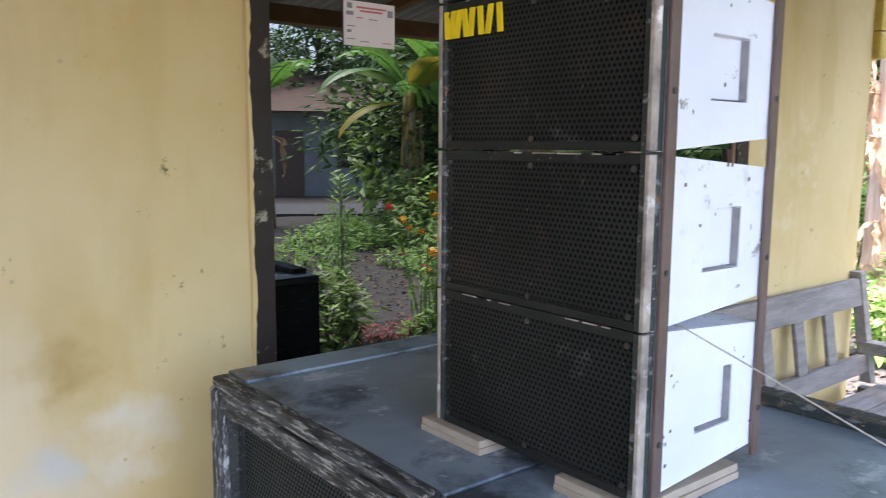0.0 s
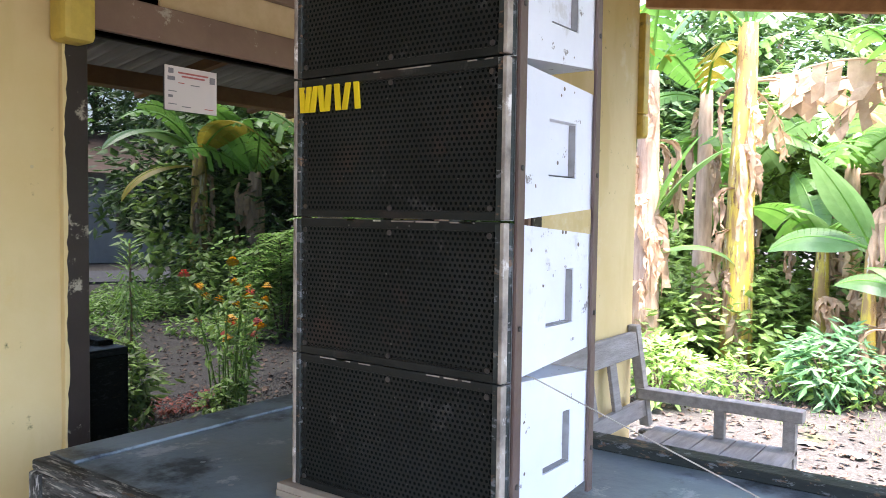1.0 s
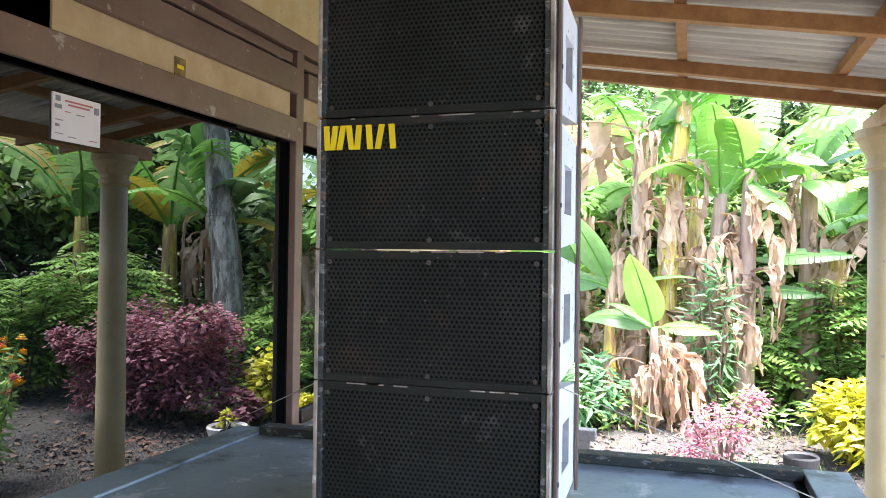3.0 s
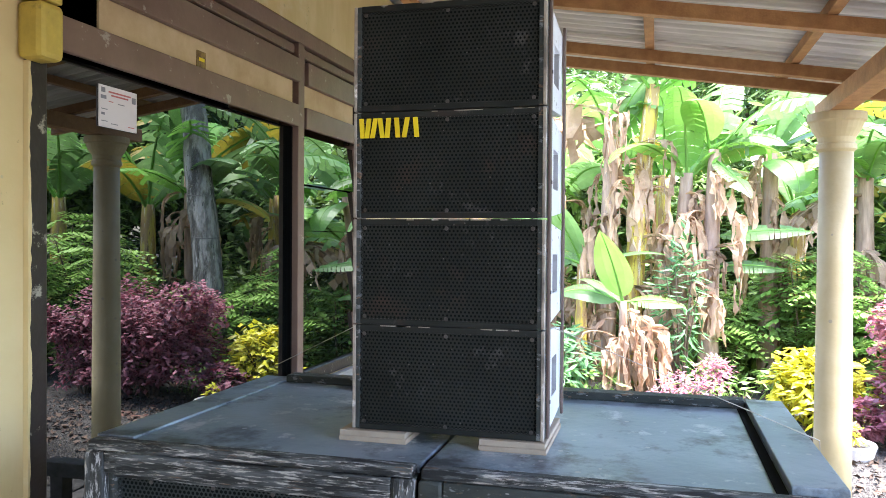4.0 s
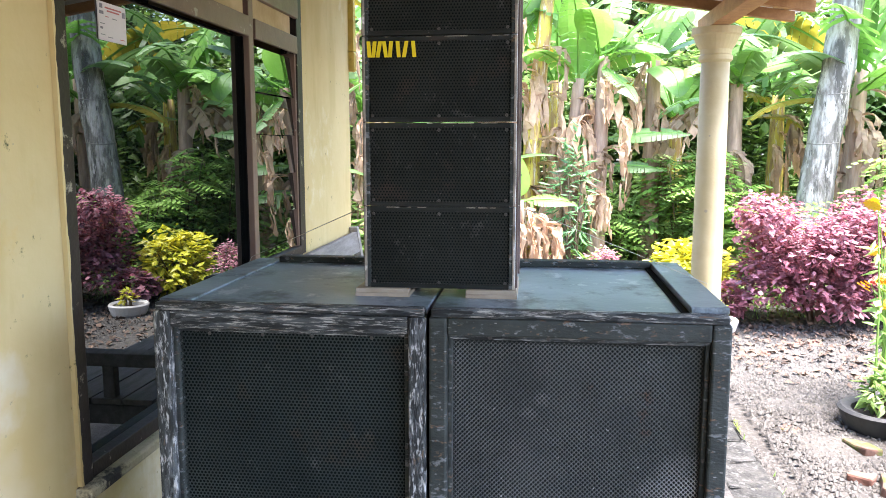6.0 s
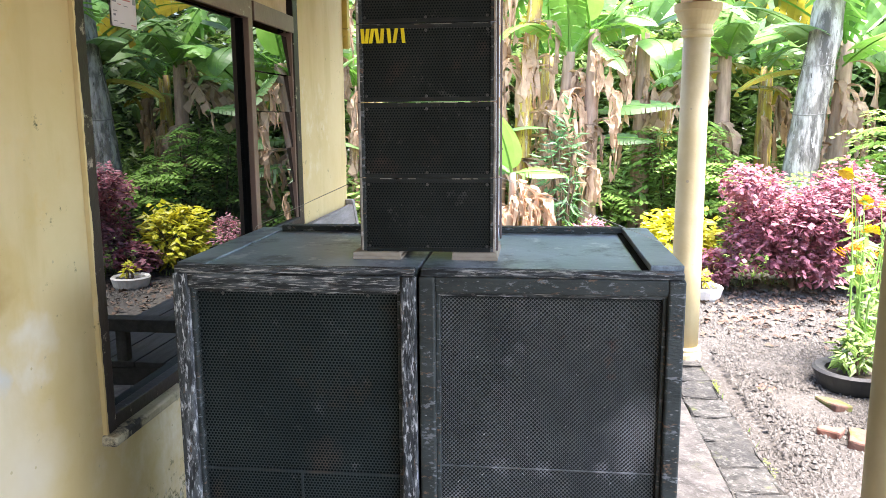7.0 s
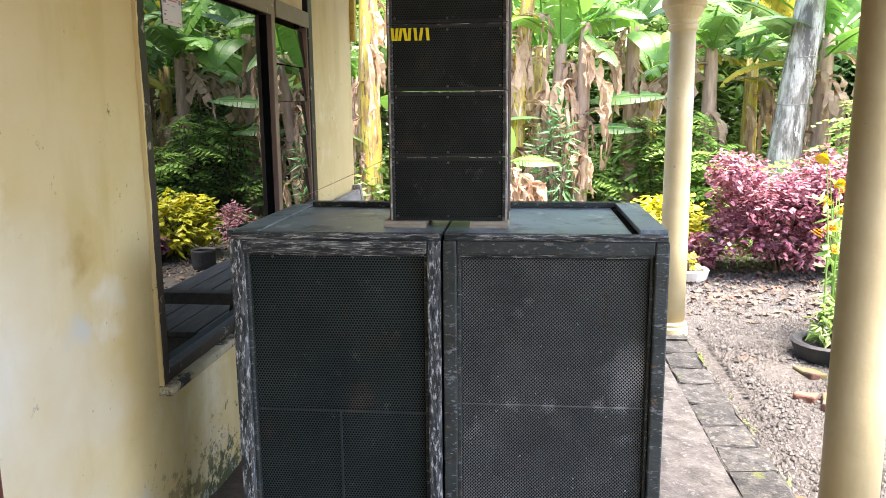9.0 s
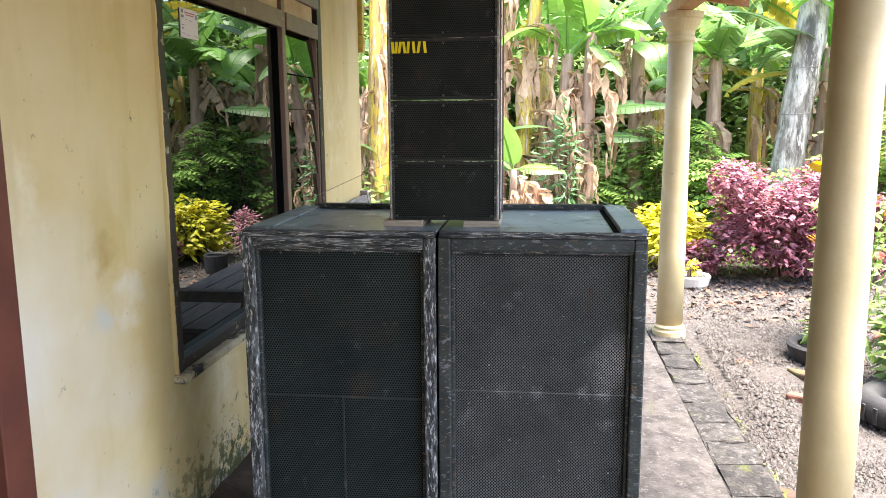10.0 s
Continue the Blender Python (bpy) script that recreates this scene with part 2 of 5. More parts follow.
M_CABLE = mat("thin_pale_cable", (0.5, 0.47, 0.4), None, 0.6, 20, 3, 0)
M_STEM = mat("banana_stem_sheath", (0.60, 0.46, 0.07), (0.36, 0.22, 0.085), 0.6, 3.0, 9, 0.3, 20, stretch=(5, 5, 0.8), fac=(0.44, 0.56), spots=[((0.62, 0.54, 0.42), 4, 0.565, 0.61), ((0.16, 0.085, 0.04), 5, 0.57, 0.61), ((0.22, 0.30, 0.04), 3, 0.62, 0.74)])
M_STEMDRY = mat("dry_brown_stem", (0.52, 0.36, 0.25), (0.29, 0.19, 0.125), 0.8, 4, 9, 0.4, 20, stretch=(5, 5, 0.7), spots=[((0.42, 0.34, 0.26), 4, 0.56, 0.66)])
M_BLEAF = mat("banana_leaf_green", (0.13, 0.255, 0.075), (0.215, 0.355, 0.135), 0.36, 3, 6, 0.2, 40, transl=0.36, rand=0.3)
M_BLEAF2 = mat("lime_banana_leaf", (0.16, 0.385, 0.055), (0.23, 0.45, 0.09), 0.4, 3, 6, 0.2, 40, transl=0.36, rand=0.15)
M_DEEPLEAF = mat("deep_green_banana_leaf", (0.085, 0.20, 0.045), (0.13, 0.27, 0.065), 0.4, 3, 6, 0.2, 40, transl=0.3)
M_BLEAFY = mat("yellowing_banana_leaf", (0.42, 0.32, 0.035), (0.30, 0.24, 0.03), 0.5, 4, 6, 0.2, 40, transl=0.35)
M_DRYLEAF = mat("dry_hanging_leaf", (0.60, 0.42, 0.27), (0.41, 0.265, 0.16), 0.85, 5, 8, 0.4, 30, transl=0.25, rand=0.35)
M_PINK = mat("pink_purple_leaf", (0.27, 0.075, 0.10), (0.41, 0.185, 0.215), 0.5, 4, 4, 0.1, 40, transl=0.3, rand=0.45, island=True)
M_CROTON = mat("yellow_croton_leaf", (0.66, 0.58, 0.03), (0.48, 0.50, 0.04), 0.4, 4, 4, 0.1, 40, transl=0.3, rand=0.3, island=True)
M_GREEN = mat("mixed_green_leaf", (0.145, 0.245, 0.05), (0.22, 0.335, 0.08), 0.45, 0.9, 4, 0.1, 40, transl=0.3, rand=0.5, island=True)
M_BRIGHT = mat("fresh_green_leaf", (0.20, 0.36, 0.07), (0.29, 0.45, 0.11), 0.45, 0.9, 4, 0.1, 40, transl=0.35, rand=0.4, island=True)
M_DEEP = mat("shaded_tree_leaf", (0.075, 0.15, 0.042), (0.12, 0.21, 0.06), 0.5, 0.9, 4, 0.1, 40, transl=0.25, rand=0.5, island=True)
M_MOSS = mat("bright_moss", (0.10, 0.14, 0.02), (0.16, 0.20, 0.03), 0.9, 20, 4, 0.1, 60, rand=0.4, island=True)
M_LITTER = mat("fallen_dry_leaf", (0.15, 0.10, 0.07), (0.08, 0.05, 0.034), 0.9, 4, 4, 0.1, 40, rand=0.5, island=True)
M_BLUEGREEN = mat("blue_green_leaf", (0.11, 0.26, 0.09), (0.16, 0.33, 0.13), 0.45, 0.9, 4, 0.1, 40, transl=0.3, rand=0.4, island=True)
M_TRUNK = mat("grey_palm_bark", (0.44, 0.41, 0.36), (0.17, 0.155, 0.13), 0.95, 4, 12, 1.0, 22, stretch=(3.2, 3.2, 0.8), fac=(0.42, 0.58), spots=[((0.085, 0.08, 0.068), 1.1, 0.54, 0.62), ((0.50, 0.48, 0.44), 3, 0.60, 0.66), ((0.10, 0.095, 0.08), 7, 0.60, 0.64)], spec=0.2)
M_SCAR = mat("dark_bark_scar", (0.15, 0.135, 0.115), (0.22, 0.20, 0.17), 0.9, 9, 8, 0.4, 40)
M_TWIG = mat("brown_twig", (0.16, 0.11, 0.07), (0.10, 0.07, 0.045), 0.85, 10, 6, 0.3, 40)
M_PETALY = mat("marigold_petal", (0.80, 0.42, 0.01), (0.85, 0.55, 0.02), 0.5, 8, 3, 0)
M_PETALR = mat("coral_petal", (0.75, 0.13, 0.08), (0.80, 0.20, 0.16), 0.5, 8, 3, 0)
M_POT = mat("grey_clay_pot", (0.30, 0.27, 0.24), (0.22, 0.19, 0.17), 0.85, 8, 6, 0.2, 50)
M_RUBBER = mat("black_rubber", (0.02, 0.02, 0.02), (0.035, 0.035, 0.033), 0.7, 9, 6, 0.2, 50)
M_SOIL = mat("dark_soil", (0.07, 0.05, 0.035), (0.04, 0.03, 0.02), 0.95, 12, 8, 0.6, 60)
M_MOSSBRICK = mat("mossy_brick", (0.13, 0.065, 0.045), (0.085, 0.045, 0.032), 0.9, 10, 8, 0.4, 50, spots=[((0.055, 0.07, 0.012), 5, 0.49, 0.56)], rand=0.2)
M_REDBRICK = mat("broken_red_brick", (0.20, 0.09, 0.06), (0.14, 0.065, 0.045), 0.9, 10, 8, 0.4, 50, rand=0.2)
M_PLASTIC = mat("torn_plastic_litter", (0.75, 0.76, 0.78), None, 0.4, 9, 3, 0.1, 30)
M_BLUE = mat("blue_plastic_litter", (0.05, 0.40, 0.62), None, 0.4, 9, 3, 0.1, 30)
M_HOUSE = mat("far_house_wall", (0.42, 0.44, 0.45), (0.30, 0.31, 0.31), 0.8, 2, 6, 0.1, 20)
M_ROOFTILE = mat("rusty_brown_roof", (0.15, 0.09, 0.06), (0.10, 0.06, 0.04), 0.8, 4, 6, 0.2, 20)
M_STICKER = mat("brown_small_sticker", (0.10, 0.05, 0.02), (0.3, 0.2, 0.06), 0.5, 60, 4, 0)
M_REDLEAF = mat("red_groundcover_leaf", (0.32, 0.06, 0.05), (0.22, 0.10, 0.05), 0.6, 3, 4, 0, rand=0.4, island=True, transl=0.2)
M_WHITEPOT = mat("whitewashed_pot", (0.62, 0.60, 0.56), (0.5, 0.47, 0.42), 0.8, 8, 6, 0.2, 50)


def pale_smear(m, spot, radius, col):
    """A rubbed pale patch on a surface, round a point in its own coordinates."""
    nd, ln = m.node_tree.nodes, m.node_tree.links
    b = nd["Principled BSDF"]
    old = b.inputs["Base Color"].links[0].from_socket
    tc, d, r, n, mu, mx = (nd.new("ShaderNode" + k) for k in ("TexCoord", "VectorMath", "MapRange", "TexNoise", "Math", "MixRGB"))
    d.operation, mu.operation = "DISTANCE", "MULTIPLY"
    d.inputs[1].default_value = spot
    wob, sub, sca, add = (nd.new("ShaderNode" + k) for k in ("TexNoise", "VectorMath", "VectorMath", "VectorMath"))
    wob.inputs["Scale"].default_value, wob.inputs["Detail"].default_value = 0.9 / radius, 5
    sub.operation, sca.operation = "SUBTRACT", "SCALE"
    sub.inputs[1].default_value = (0.5, 0.5, 0.5)
    sca.inputs["Scale"].default_value = radius * 2.4
    ln.new(tc.outputs["Object"], wob.inputs["Vector"])
    ln.new(wob.outputs["Color"], sub.inputs[0])
    ln.new(sub.outputs[0], sca.inputs[0])
    ln.new(sca.outputs[0], add.inputs[0])
    ln.new(tc.outputs["Object"], add.inputs[1])
    ln.new(add.outputs[0], d.inputs[0])
    r.inputs[1].default_value, r.inputs[2].default_value = radius, radius * 0.2
    ln.new(d.outputs["Value"], r.inputs[0])
    n.inputs["Scale"].default_value, n.inputs["Detail"].default_value = 22 if radius < 0.2 else 7, 8
    ln.new(r.outputs[0], mu.inputs[0])
    ln.new(n.outputs["Fac"], mu.inputs[1])
    up = nd.new("ShaderNodeMath")
    up.operation, up.use_clamp = "MULTIPLY", True
    up.inputs[1].default_value = 1.0 if radius > 0.2 else 1.4
    ln.new(mu.outputs[0], up.inputs[0])
    ln.new(up.outputs[0], mx.inputs[0])
    mx.inputs[2].default_value = (*col, 1)
    ln.new(old, mx.inputs[1])
    ln.new(mx.outputs[0], b.inputs["Base Color"])


for spot, rad, tone in (((0.50, 1.58, 0.78), 0.30, (0.50, 0.36, 0.13)), ((0.30, 1.58, 1.16), 0.16, (0.52, 0.37, 0.12)), ((0.62, 1.58, 0.55), 0.30, (0.52, 0.38, 0.15)), ((0.02, 1.58, 0.85), 0.45, (0.74, 0.73, 0.66)),
                        ((0.27, 1.58, 0.97), 0.07, (0.52, 0.54, 0.52)), ((0.20, 1.58, 0.45), 0.35, (0.72, 0.68, 0.58)), ((0.42, 1.58, 1.0), 0.10, (0.70, 0.66, 0.55)), ((-0.02, 1.58, 1.5), 0.5, (0.72, 0.62, 0.42)),
                        ((0.9, 1.58, 0.35), 0.30, (0.58, 0.43, 0.18)), ((0.30, 1.58, 1.16), 0.08, (0.40, 0.27, 0.08)), ((0.05, 1.58, 0.50), 0.08, (0.60, 0.58, 0.50)), ((0.55, 1.58, 0.30), 0.14, (0.50, 0.48, 0.40))):
    pale_smear(M_WALL, spot, rad, tone)
for spot, rad, tone in (((0.016, 0.085, 0.80), 0.10, 0.55), ((0.016, 0.11, 0.713), 0.030, 0.5), ((0.016, 0.17, 0.716), 0.028, 0.5), ((0.016, 0.42, 0.715), 0.028, 0.45), ((0.016, 0.31, 0.712), 0.025, 0.4),
                        ((0.016, 0.52, 0.63), 0.035, 0.4), ((0.016, 0.10, 0.62), 0.03, 0.4), ((0.016, 0.40, 0.98), 0.02, 0.3), ((0.016, 0.37, 1.01), 0.018, 0.3)):
    pale_smear(M_GRILLE2, spot, rad, (tone, tone * 1.01, tone * 1.02))
pale_smear(M_GRILLE3, (0.016, 0.24, 0.71), 0.06, (0.085, 0.065, 0.052))


def flecks(m, scale, size, col):
    """Small chips scattered over a surface, with bare stretches between."""
    nd, ln = m.node_tree.nodes, m.node_tree.links
    b = nd["Principled BSDF"]
    old = b.inputs["Base Color"].links[0].from_socket
    mp = next(n for n in nd if n.type == "MAPPING")
    v, lt, n, gt, mu, mx = (nd.new("ShaderNode" + k) for k in ("TexVoronoi", "Math", "TexNoise", "Math", "Math", "MixRGB"))
    lt.operation, gt.operation, mu.operation = "LESS_THAN", "GREATER_THAN", "MULTIPLY"
    v.inputs["Scale"].default_value, n.inputs["Scale"].default_value = scale, scale * 0.45
    lt.inputs[1].default_value, gt.inputs[1].default_value = size, 0.53
    ln.new(mp.outputs[0], v.inputs["Vector"])
    ln.new(mp.outputs[0], n.inputs["Vector"])
    ln.new(v.outputs["Distance"], lt.inputs[0])
    ln.new(n.outputs["Fac"], gt.inputs[0])
    ln.new(lt.outputs[0], mu.inputs[0])
    ln.new(gt.outputs[0], mu.inputs[1])
    ln.new(mu.outputs[0], mx.inputs[0])
    mx.inputs[2].default_value = (*col, 1)
    ln.new(old, mx.inputs[1])
    ln.new(mx.outputs[0], b.inputs["Base Color"])


flecks(M_WHITEBOX, 48, 0.13, (0.14, 0.11, 0.09))
flecks(M_GRILLE, 60, 0.08, (0.09, 0.088, 0.08))
flecks(M_GRILLE2, 34, 0.12, (0.50, 0.50, 0.49))
flecks(M_BLACKBOX, 40, 0.14, (0.24, 0.24, 0.23))
flecks(M_BLACKTOP_SHEEN, 30, 0.14, (0.34, 0.35, 0.36))
flecks(M_WALL, 14, 0.06, (0.48, 0.40, 0.22))
flecks(M_CREAMCOL, 11, 0.10, (0.36, 0.30, 0.20))


# ---- building blocks ----
def box(bm, x0, x1, y0, y1, z0, z1, bevel=0.0):
    vs = [bm.verts.new((x, y, z)) for x in (x0, x1) for y in (y0, y1) for z in (z0, z1)]
    fs = [bm.faces.new([vs[i] for i in f]) for f in ((0, 1, 3, 2), (4, 6, 7, 5), (0, 4, 5, 1), (2, 3, 7, 6), (0, 2, 6, 4), (1, 5, 7, 3))]
    if bevel:
        bmesh.ops.bevel(bm, geom=list({e for f in fs for e in f.edges}), offset=bevel, segments=2, affect="EDGES", profile=0.5)


def finish(bm, material, name, smooth=False):
    bmesh.ops.recalc_face_normals(bm, faces=bm.faces)
    me = bpy.data.meshes.new(name)
    bm.to_mesh(me)
    bm.free()
    me.materials.append(material)
    if smooth:
        me.shade_smooth()
    return me


def part(name, bm, material, parent=None, label="", smooth=False):
    """Links a bmesh as one mesh object under a thing or part."""
    ob = new(name, finish(bm, material, name, smooth))
    if parent:
        ob.parent = parent
    return tagged(ob, label)


def block(name, material, parent, x0, x1, y0, y1, z0, z1, bevel=0.003, label=""):
    bm = bmesh.new()
    box(bm, x0, x1, y0, y1, z0, z1, bevel)
    return part(name, bm, material, parent, label)


def thing(name, at, label, category, group="", kind="", rz=0):
    e = new(name)
    e.matrix_basis = pose(*at, 0, 0, rz)
    e.empty_display_size = 0.1
    return tagged(e, label, category, group, kind)


def lathe(bm, prof, seg=24, centre=(0, 0)):
    rings = []
    for r, z in prof:
        rings.append([bm.verts.new((centre[0] + r * math.cos(2 * math.pi * k / seg), centre[1] + r * math.sin(2 * math.pi * k / seg), z)) for k in range(seg)])
    for a, b in zip(rings, rings[1:]):
        for k in range(seg):
            bm.faces.new((a[k], a[(k + 1) % seg], b[(k + 1) % seg], b[k]))
    bm.faces.new(rings[0][::-1])
    bm.faces.new(rings[-1])


def tube(bm, pts, radii, seg=8):
    """A closed tube along points."""
    rings = []
    for i, p in enumerate(pts):
        p = Vector(p)
        d = (Vector(pts[min(i + 1, len(pts) - 1)]) - Vector(pts[max(i - 1, 0)])).normalized()
        u = d.cross(Vector((0.31, 0.77, 0.13))).normalized()
        v = d.cross(u)
        r = radii[i] if isinstance(radii, (list, tuple)) else radii
        rings.append([bm.verts.new(p + r * (math.cos(2 * math.pi * k / seg) * u + math.sin(2 * math.pi * k / seg) * v)) for k in range(seg)])
    for a, b in zip(rings, rings[1:]):
        for k in range(seg):
            bm.faces.new((a[k], a[(k + 1) % seg], b[(k + 1) % seg], b[k]))
    bm.faces.new(rings[0][::-1])
    bm.faces.new(rings[-1])


def raw_mesh(name, verts, faces, material, parent=None, label="", smooth=False):
    me = bpy.data.meshes.new(name)
    me.from_pydata(verts, [], faces)
    me.materials.append(material)
    if smooth:
        me.shade_smooth()
    ob = new(name, me)
    if parent:
        ob.parent = parent
    return tagged(ob, label)


# ---- structure ----
WY = 1.58      # face of the house wall
WEND = 3.71    # its far corner
setting = dict(kind="structure")

# house wall with the window's opening, and the return wall at the far corner
bm = bmesh.new()
WX0, WX1, WZ0, WZ1 = 0.70, 2.71, 0.645, 2.35
box(bm, -0.125, WX0, WY, WY + 0.15, -0.15, 2.75)
box(bm, WX1, WEND, WY, WY + 0.15, -0.15, 2.75)
box(bm, WX0, 2.052, WY, WY + 0.15, -0.15, WZ0)
box(bm, 2.052, WX1, WY, WY + 0.15, -0.15, 1.0)
box(bm, WX0, WX1, WY, WY + 0.15, WZ1, 2.75)
box(bm, -1.05, -0.125, WY, WY + 0.15, 2.12, 2.75)
box(bm, -4.0, -1.05, WY, WY + 0.15, -0.15, 2.75)
tagged(part("wall_front", bm, M_WALL), "cream-yellow painted house wall, stained and mossy at its foot", "wall", kind="structure")
bm = bmesh.new()
box(bm, WEND - 0.15, WEND, WY + 0.152, WY + 5, -0.15, 2.75)
tagged(part("wall_side", bm, M_WALL), "cream-yellow painted side wall of the house", "wall", kind="structure")
bm = bmesh.new()
box(bm, -4.2, -4.0, -0.6, WY + 0.15, -0.15, 2.9)
tagged(part("wall_end", bm, M_WALL), "plain yellow wall closing the porch end", "wall", kind="structure")
# added backing and ceiling: room darkness painted near-black, stray light kept out
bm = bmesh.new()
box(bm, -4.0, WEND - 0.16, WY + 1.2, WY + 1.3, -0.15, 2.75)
tagged(part("wall_inner", bm, M_DARK), "added near-black wall, the unlit room's darkness painted in", "wall", kind="structure")

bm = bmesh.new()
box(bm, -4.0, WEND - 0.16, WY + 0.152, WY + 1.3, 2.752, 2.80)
tagged(part("ceiling_room", bm, M_DARK), "added near-black ceiling keeping light out of the room behind the window", "ceiling", kind="structure")
# porch floor and its kerb
bm = bmesh.new()
box(bm, -4.0, 4.1, -0.47, WY, -0.2, 0.0)
tagged(part("floor", bm, M_CONCRETE), "worn grey concrete porch floor", "floor", kind="structure")
kerb = tagged(new("kerb"), "row of mossy grey stones edging the porch floor", "kerb", kind="structure")
rk = random.Random(4)
x = -2.6
while x < 4.05:
    w = rk.uniform(0.20, 0.36)
    bm = bmesh.new()
    box(bm, 0.001, w - 0.001, -0.215, -0.003, -0.2, 0.0, 0.005)
    bmesh.ops.subdivide_edges(bm, edges=bm.edges[:], cuts=1, use_grid_fill=True)
    for v in bm.verts:
        v.co += Vector((rk.uniform(-1, 1), rk.uniform(-1, 1), rk.uniform(-1, 1))) * 0.010
    o = part("kerb_stone", bm, M_KERB, kerb)
    o.location = (x, -0.47 + rk.uniform(-0.008, 0.0), rk.uniform(-0.005, 0.001))
    x += w

# ground reaching the horizon, uneven near by
verts, faces = [], []
xs = [-60, -30, -12] + [-6 + 0.35 * i for i in range(70)] + [22, 30, 60, 150, 600]
ys = [-600, -150, -60, -35, -25] + [-20 + 0.35 * i for i in range(80)] + [12, 20, 60, 300]
for xx in xs:
    for yy in ys:
        z = -0.12 + 0.05 * noise.noise((xx * 0.7, yy * 0.7, 0.3)) + 0.02 * noise.noise((xx * 2.3, yy * 2.3, 1.3))
        if yy > -0.9 and xx < 4.3:
            z = -0.16
        verts.append((xx, yy, z))
for i in range(len(xs) - 1):
    for j in range(len(ys) - 1):
        a = i * len(ys) + j
        faces.append((a, a + len(ys), a + len(ys) + 1, a + 1))
tagged(raw_mesh("ground", verts, faces, M_GROUND, smooth=True), "pale dirt and gravel yard strewn with dry leaves", "ground", kind="structure")

# porch roof: sheets, rafters, battens, beam
SLOPE = 0.158


def roof_z(y):
    return 2.315 + SLOPE * (y + 0.62)


bm = bmesh.new()
verts, faces = [], []
pitch = 0.088
xs = [-4.3 + pitch / 6 * i for i in range(int(8.36 / pitch * 6))]
for xx in xs:
    zz = 0.020 * math.sin(2 * math.pi * xx / pitch)
    for yy in (-1.15, 1.75):
        verts.append((xx, yy, roof_z(yy) + 0.128 + zz))
for i in range(len(xs) - 1):
    faces.append((2 * i, 2 * i + 2, 2 * i + 3, 2 * i + 1))
ceil = raw_mesh("ceiling", verts, faces, M_SHEET, smooth=True)
tagged(ceil, "grey corrugated fibre-cement porch roofing seen from below", "roof", kind="structure")
sd = ceil.modifiers.new("thick", "SOLIDIFY")
sd.thickness = 0.006


def sloped_beam(name, x0, x1, ya, yb, h, up, label, cat):
    bm = bmesh.new()
    box(bm, x0, x1, ya, yb, 0, h, 0.003)
    for v in bm.verts:
        v.co.z += roof_z(v.co.y) + up
    return tagged(part(name, bm, M_TIMBER), label, cat, "porch roof timbers", "structure")


for rx in (-3.6, -2.7, -1.75, -0.85, 0.1, 0.95, 1.72, 2.6, 3.45, 3.8):
    sloped_beam("rafter", rx - 0.025, rx + 0.025, -1.05, WY - 0.002, 0.058, 0.0, "orange-brown timber rafter under the porch roof", "rafter")
for by in (-1.0, -0.36, 0.32, 0.95, 1.46):
    bm = bmesh.new()
    box(bm, -4.25, 4.02, by - 0.022, by + 0.022, roof_z(by) + 0.060, roof_z(by) + 0.105, 0.002)
    tagged(part("batten", bm, M_TIMBER), "brown roof batten", "batten", "porch roof timbers", "structure")
bm = bmesh.new()
box(bm, -4.0, 4.1, -0.675, -0.565, 2.223, 2.312, 0.004)
tagged(part("porch_beam", bm, M_TIMBER), "brown timber beam resting on the porch columns", "beam", kind="structure")


def column(x, y):
    e = thing("porch_column", (x, y, 0), "cream-painted round concrete porch column with a moulded capital", "column", "porch columns")
    bm = bmesh.new()
    lathe(bm, [(0.115, -0.02), (0.115, 0.03), (0.105, 0.045), (0.108, 0.06), (0.095, 0.075)], 28)
    part("base", bm, M_CREAMCOL, e, smooth=False)
    bm = bmesh.new()
    lathe(bm, [(0.092, 0.07), (0.091, 0.6), (0.086, 1.3), (0.082, 2.03)], 28)
    part("shaft", bm, M_CREAMCOL, e, smooth=True)
    bm = bmesh.new()
    lathe(bm, [(0.082, 2.02), (0.097, 2.035), (0.097, 2.058), (0.088, 2.068), (0.092, 2.095), (0.118, 2.135), (0.130, 2.17), (0.142, 2.18), (0.142, 2.22)], 28)
    part("capital", bm, M_CREAMCOL, e)
    return e


col = column(3.8, -0.62)
for cx in (0.95, -1.95):
    copy_thing(col, pose(cx, -0.70, 0))

# window
win = thing("window_1", (0, 0, 0), "wide brown-framed window with dark reflective glass and glass louvres", "window", kind="structure")
Y0, Y1 = WY - 0.012, WY + 0.07
block("window_frame", M_FRAME, win, 0.695, 0.75, Y0, Y1, 0.65, 2.345)
block("window_frame", M_FRAME, win, 2.63, 2.71, Y0, Y1, 1.0, 2.345)
block("window_frame", M_BROWN, win, 2.0, 2.052, Y0, Y1, 0.655, 2.285)
block("window_frame", M_BROWN, win, 0.755, 2.629, Y0 + 0.006, Y1, 2.287, 2.345)
block("window_sill", M_SILL, win, 0.685, 2.052, WY - 0.045, WY + 0.08, 0.622, 0.654, 0.008, "worn cream window sill with black scuffs")
block("window_frame", M_FRAME, win, 0.751, 1.999, Y0 + 0.002, Y1, 0.655, 0.698)
block("window_frame", M_FRAME, win, 2.053, 2.629, Y0 - 0.008, Y1, 1.0, 1.045)
block("transom_rail", M_BROWN, win, 0.757, 1.999, Y0 - 0.004, WY + 0.0, 1.972, 2.052)
block("transom_rail", M_BROWN, win, 0.757, 1.999, Y0 - 0.010, WY + 0.0, 2.135, 2.222)
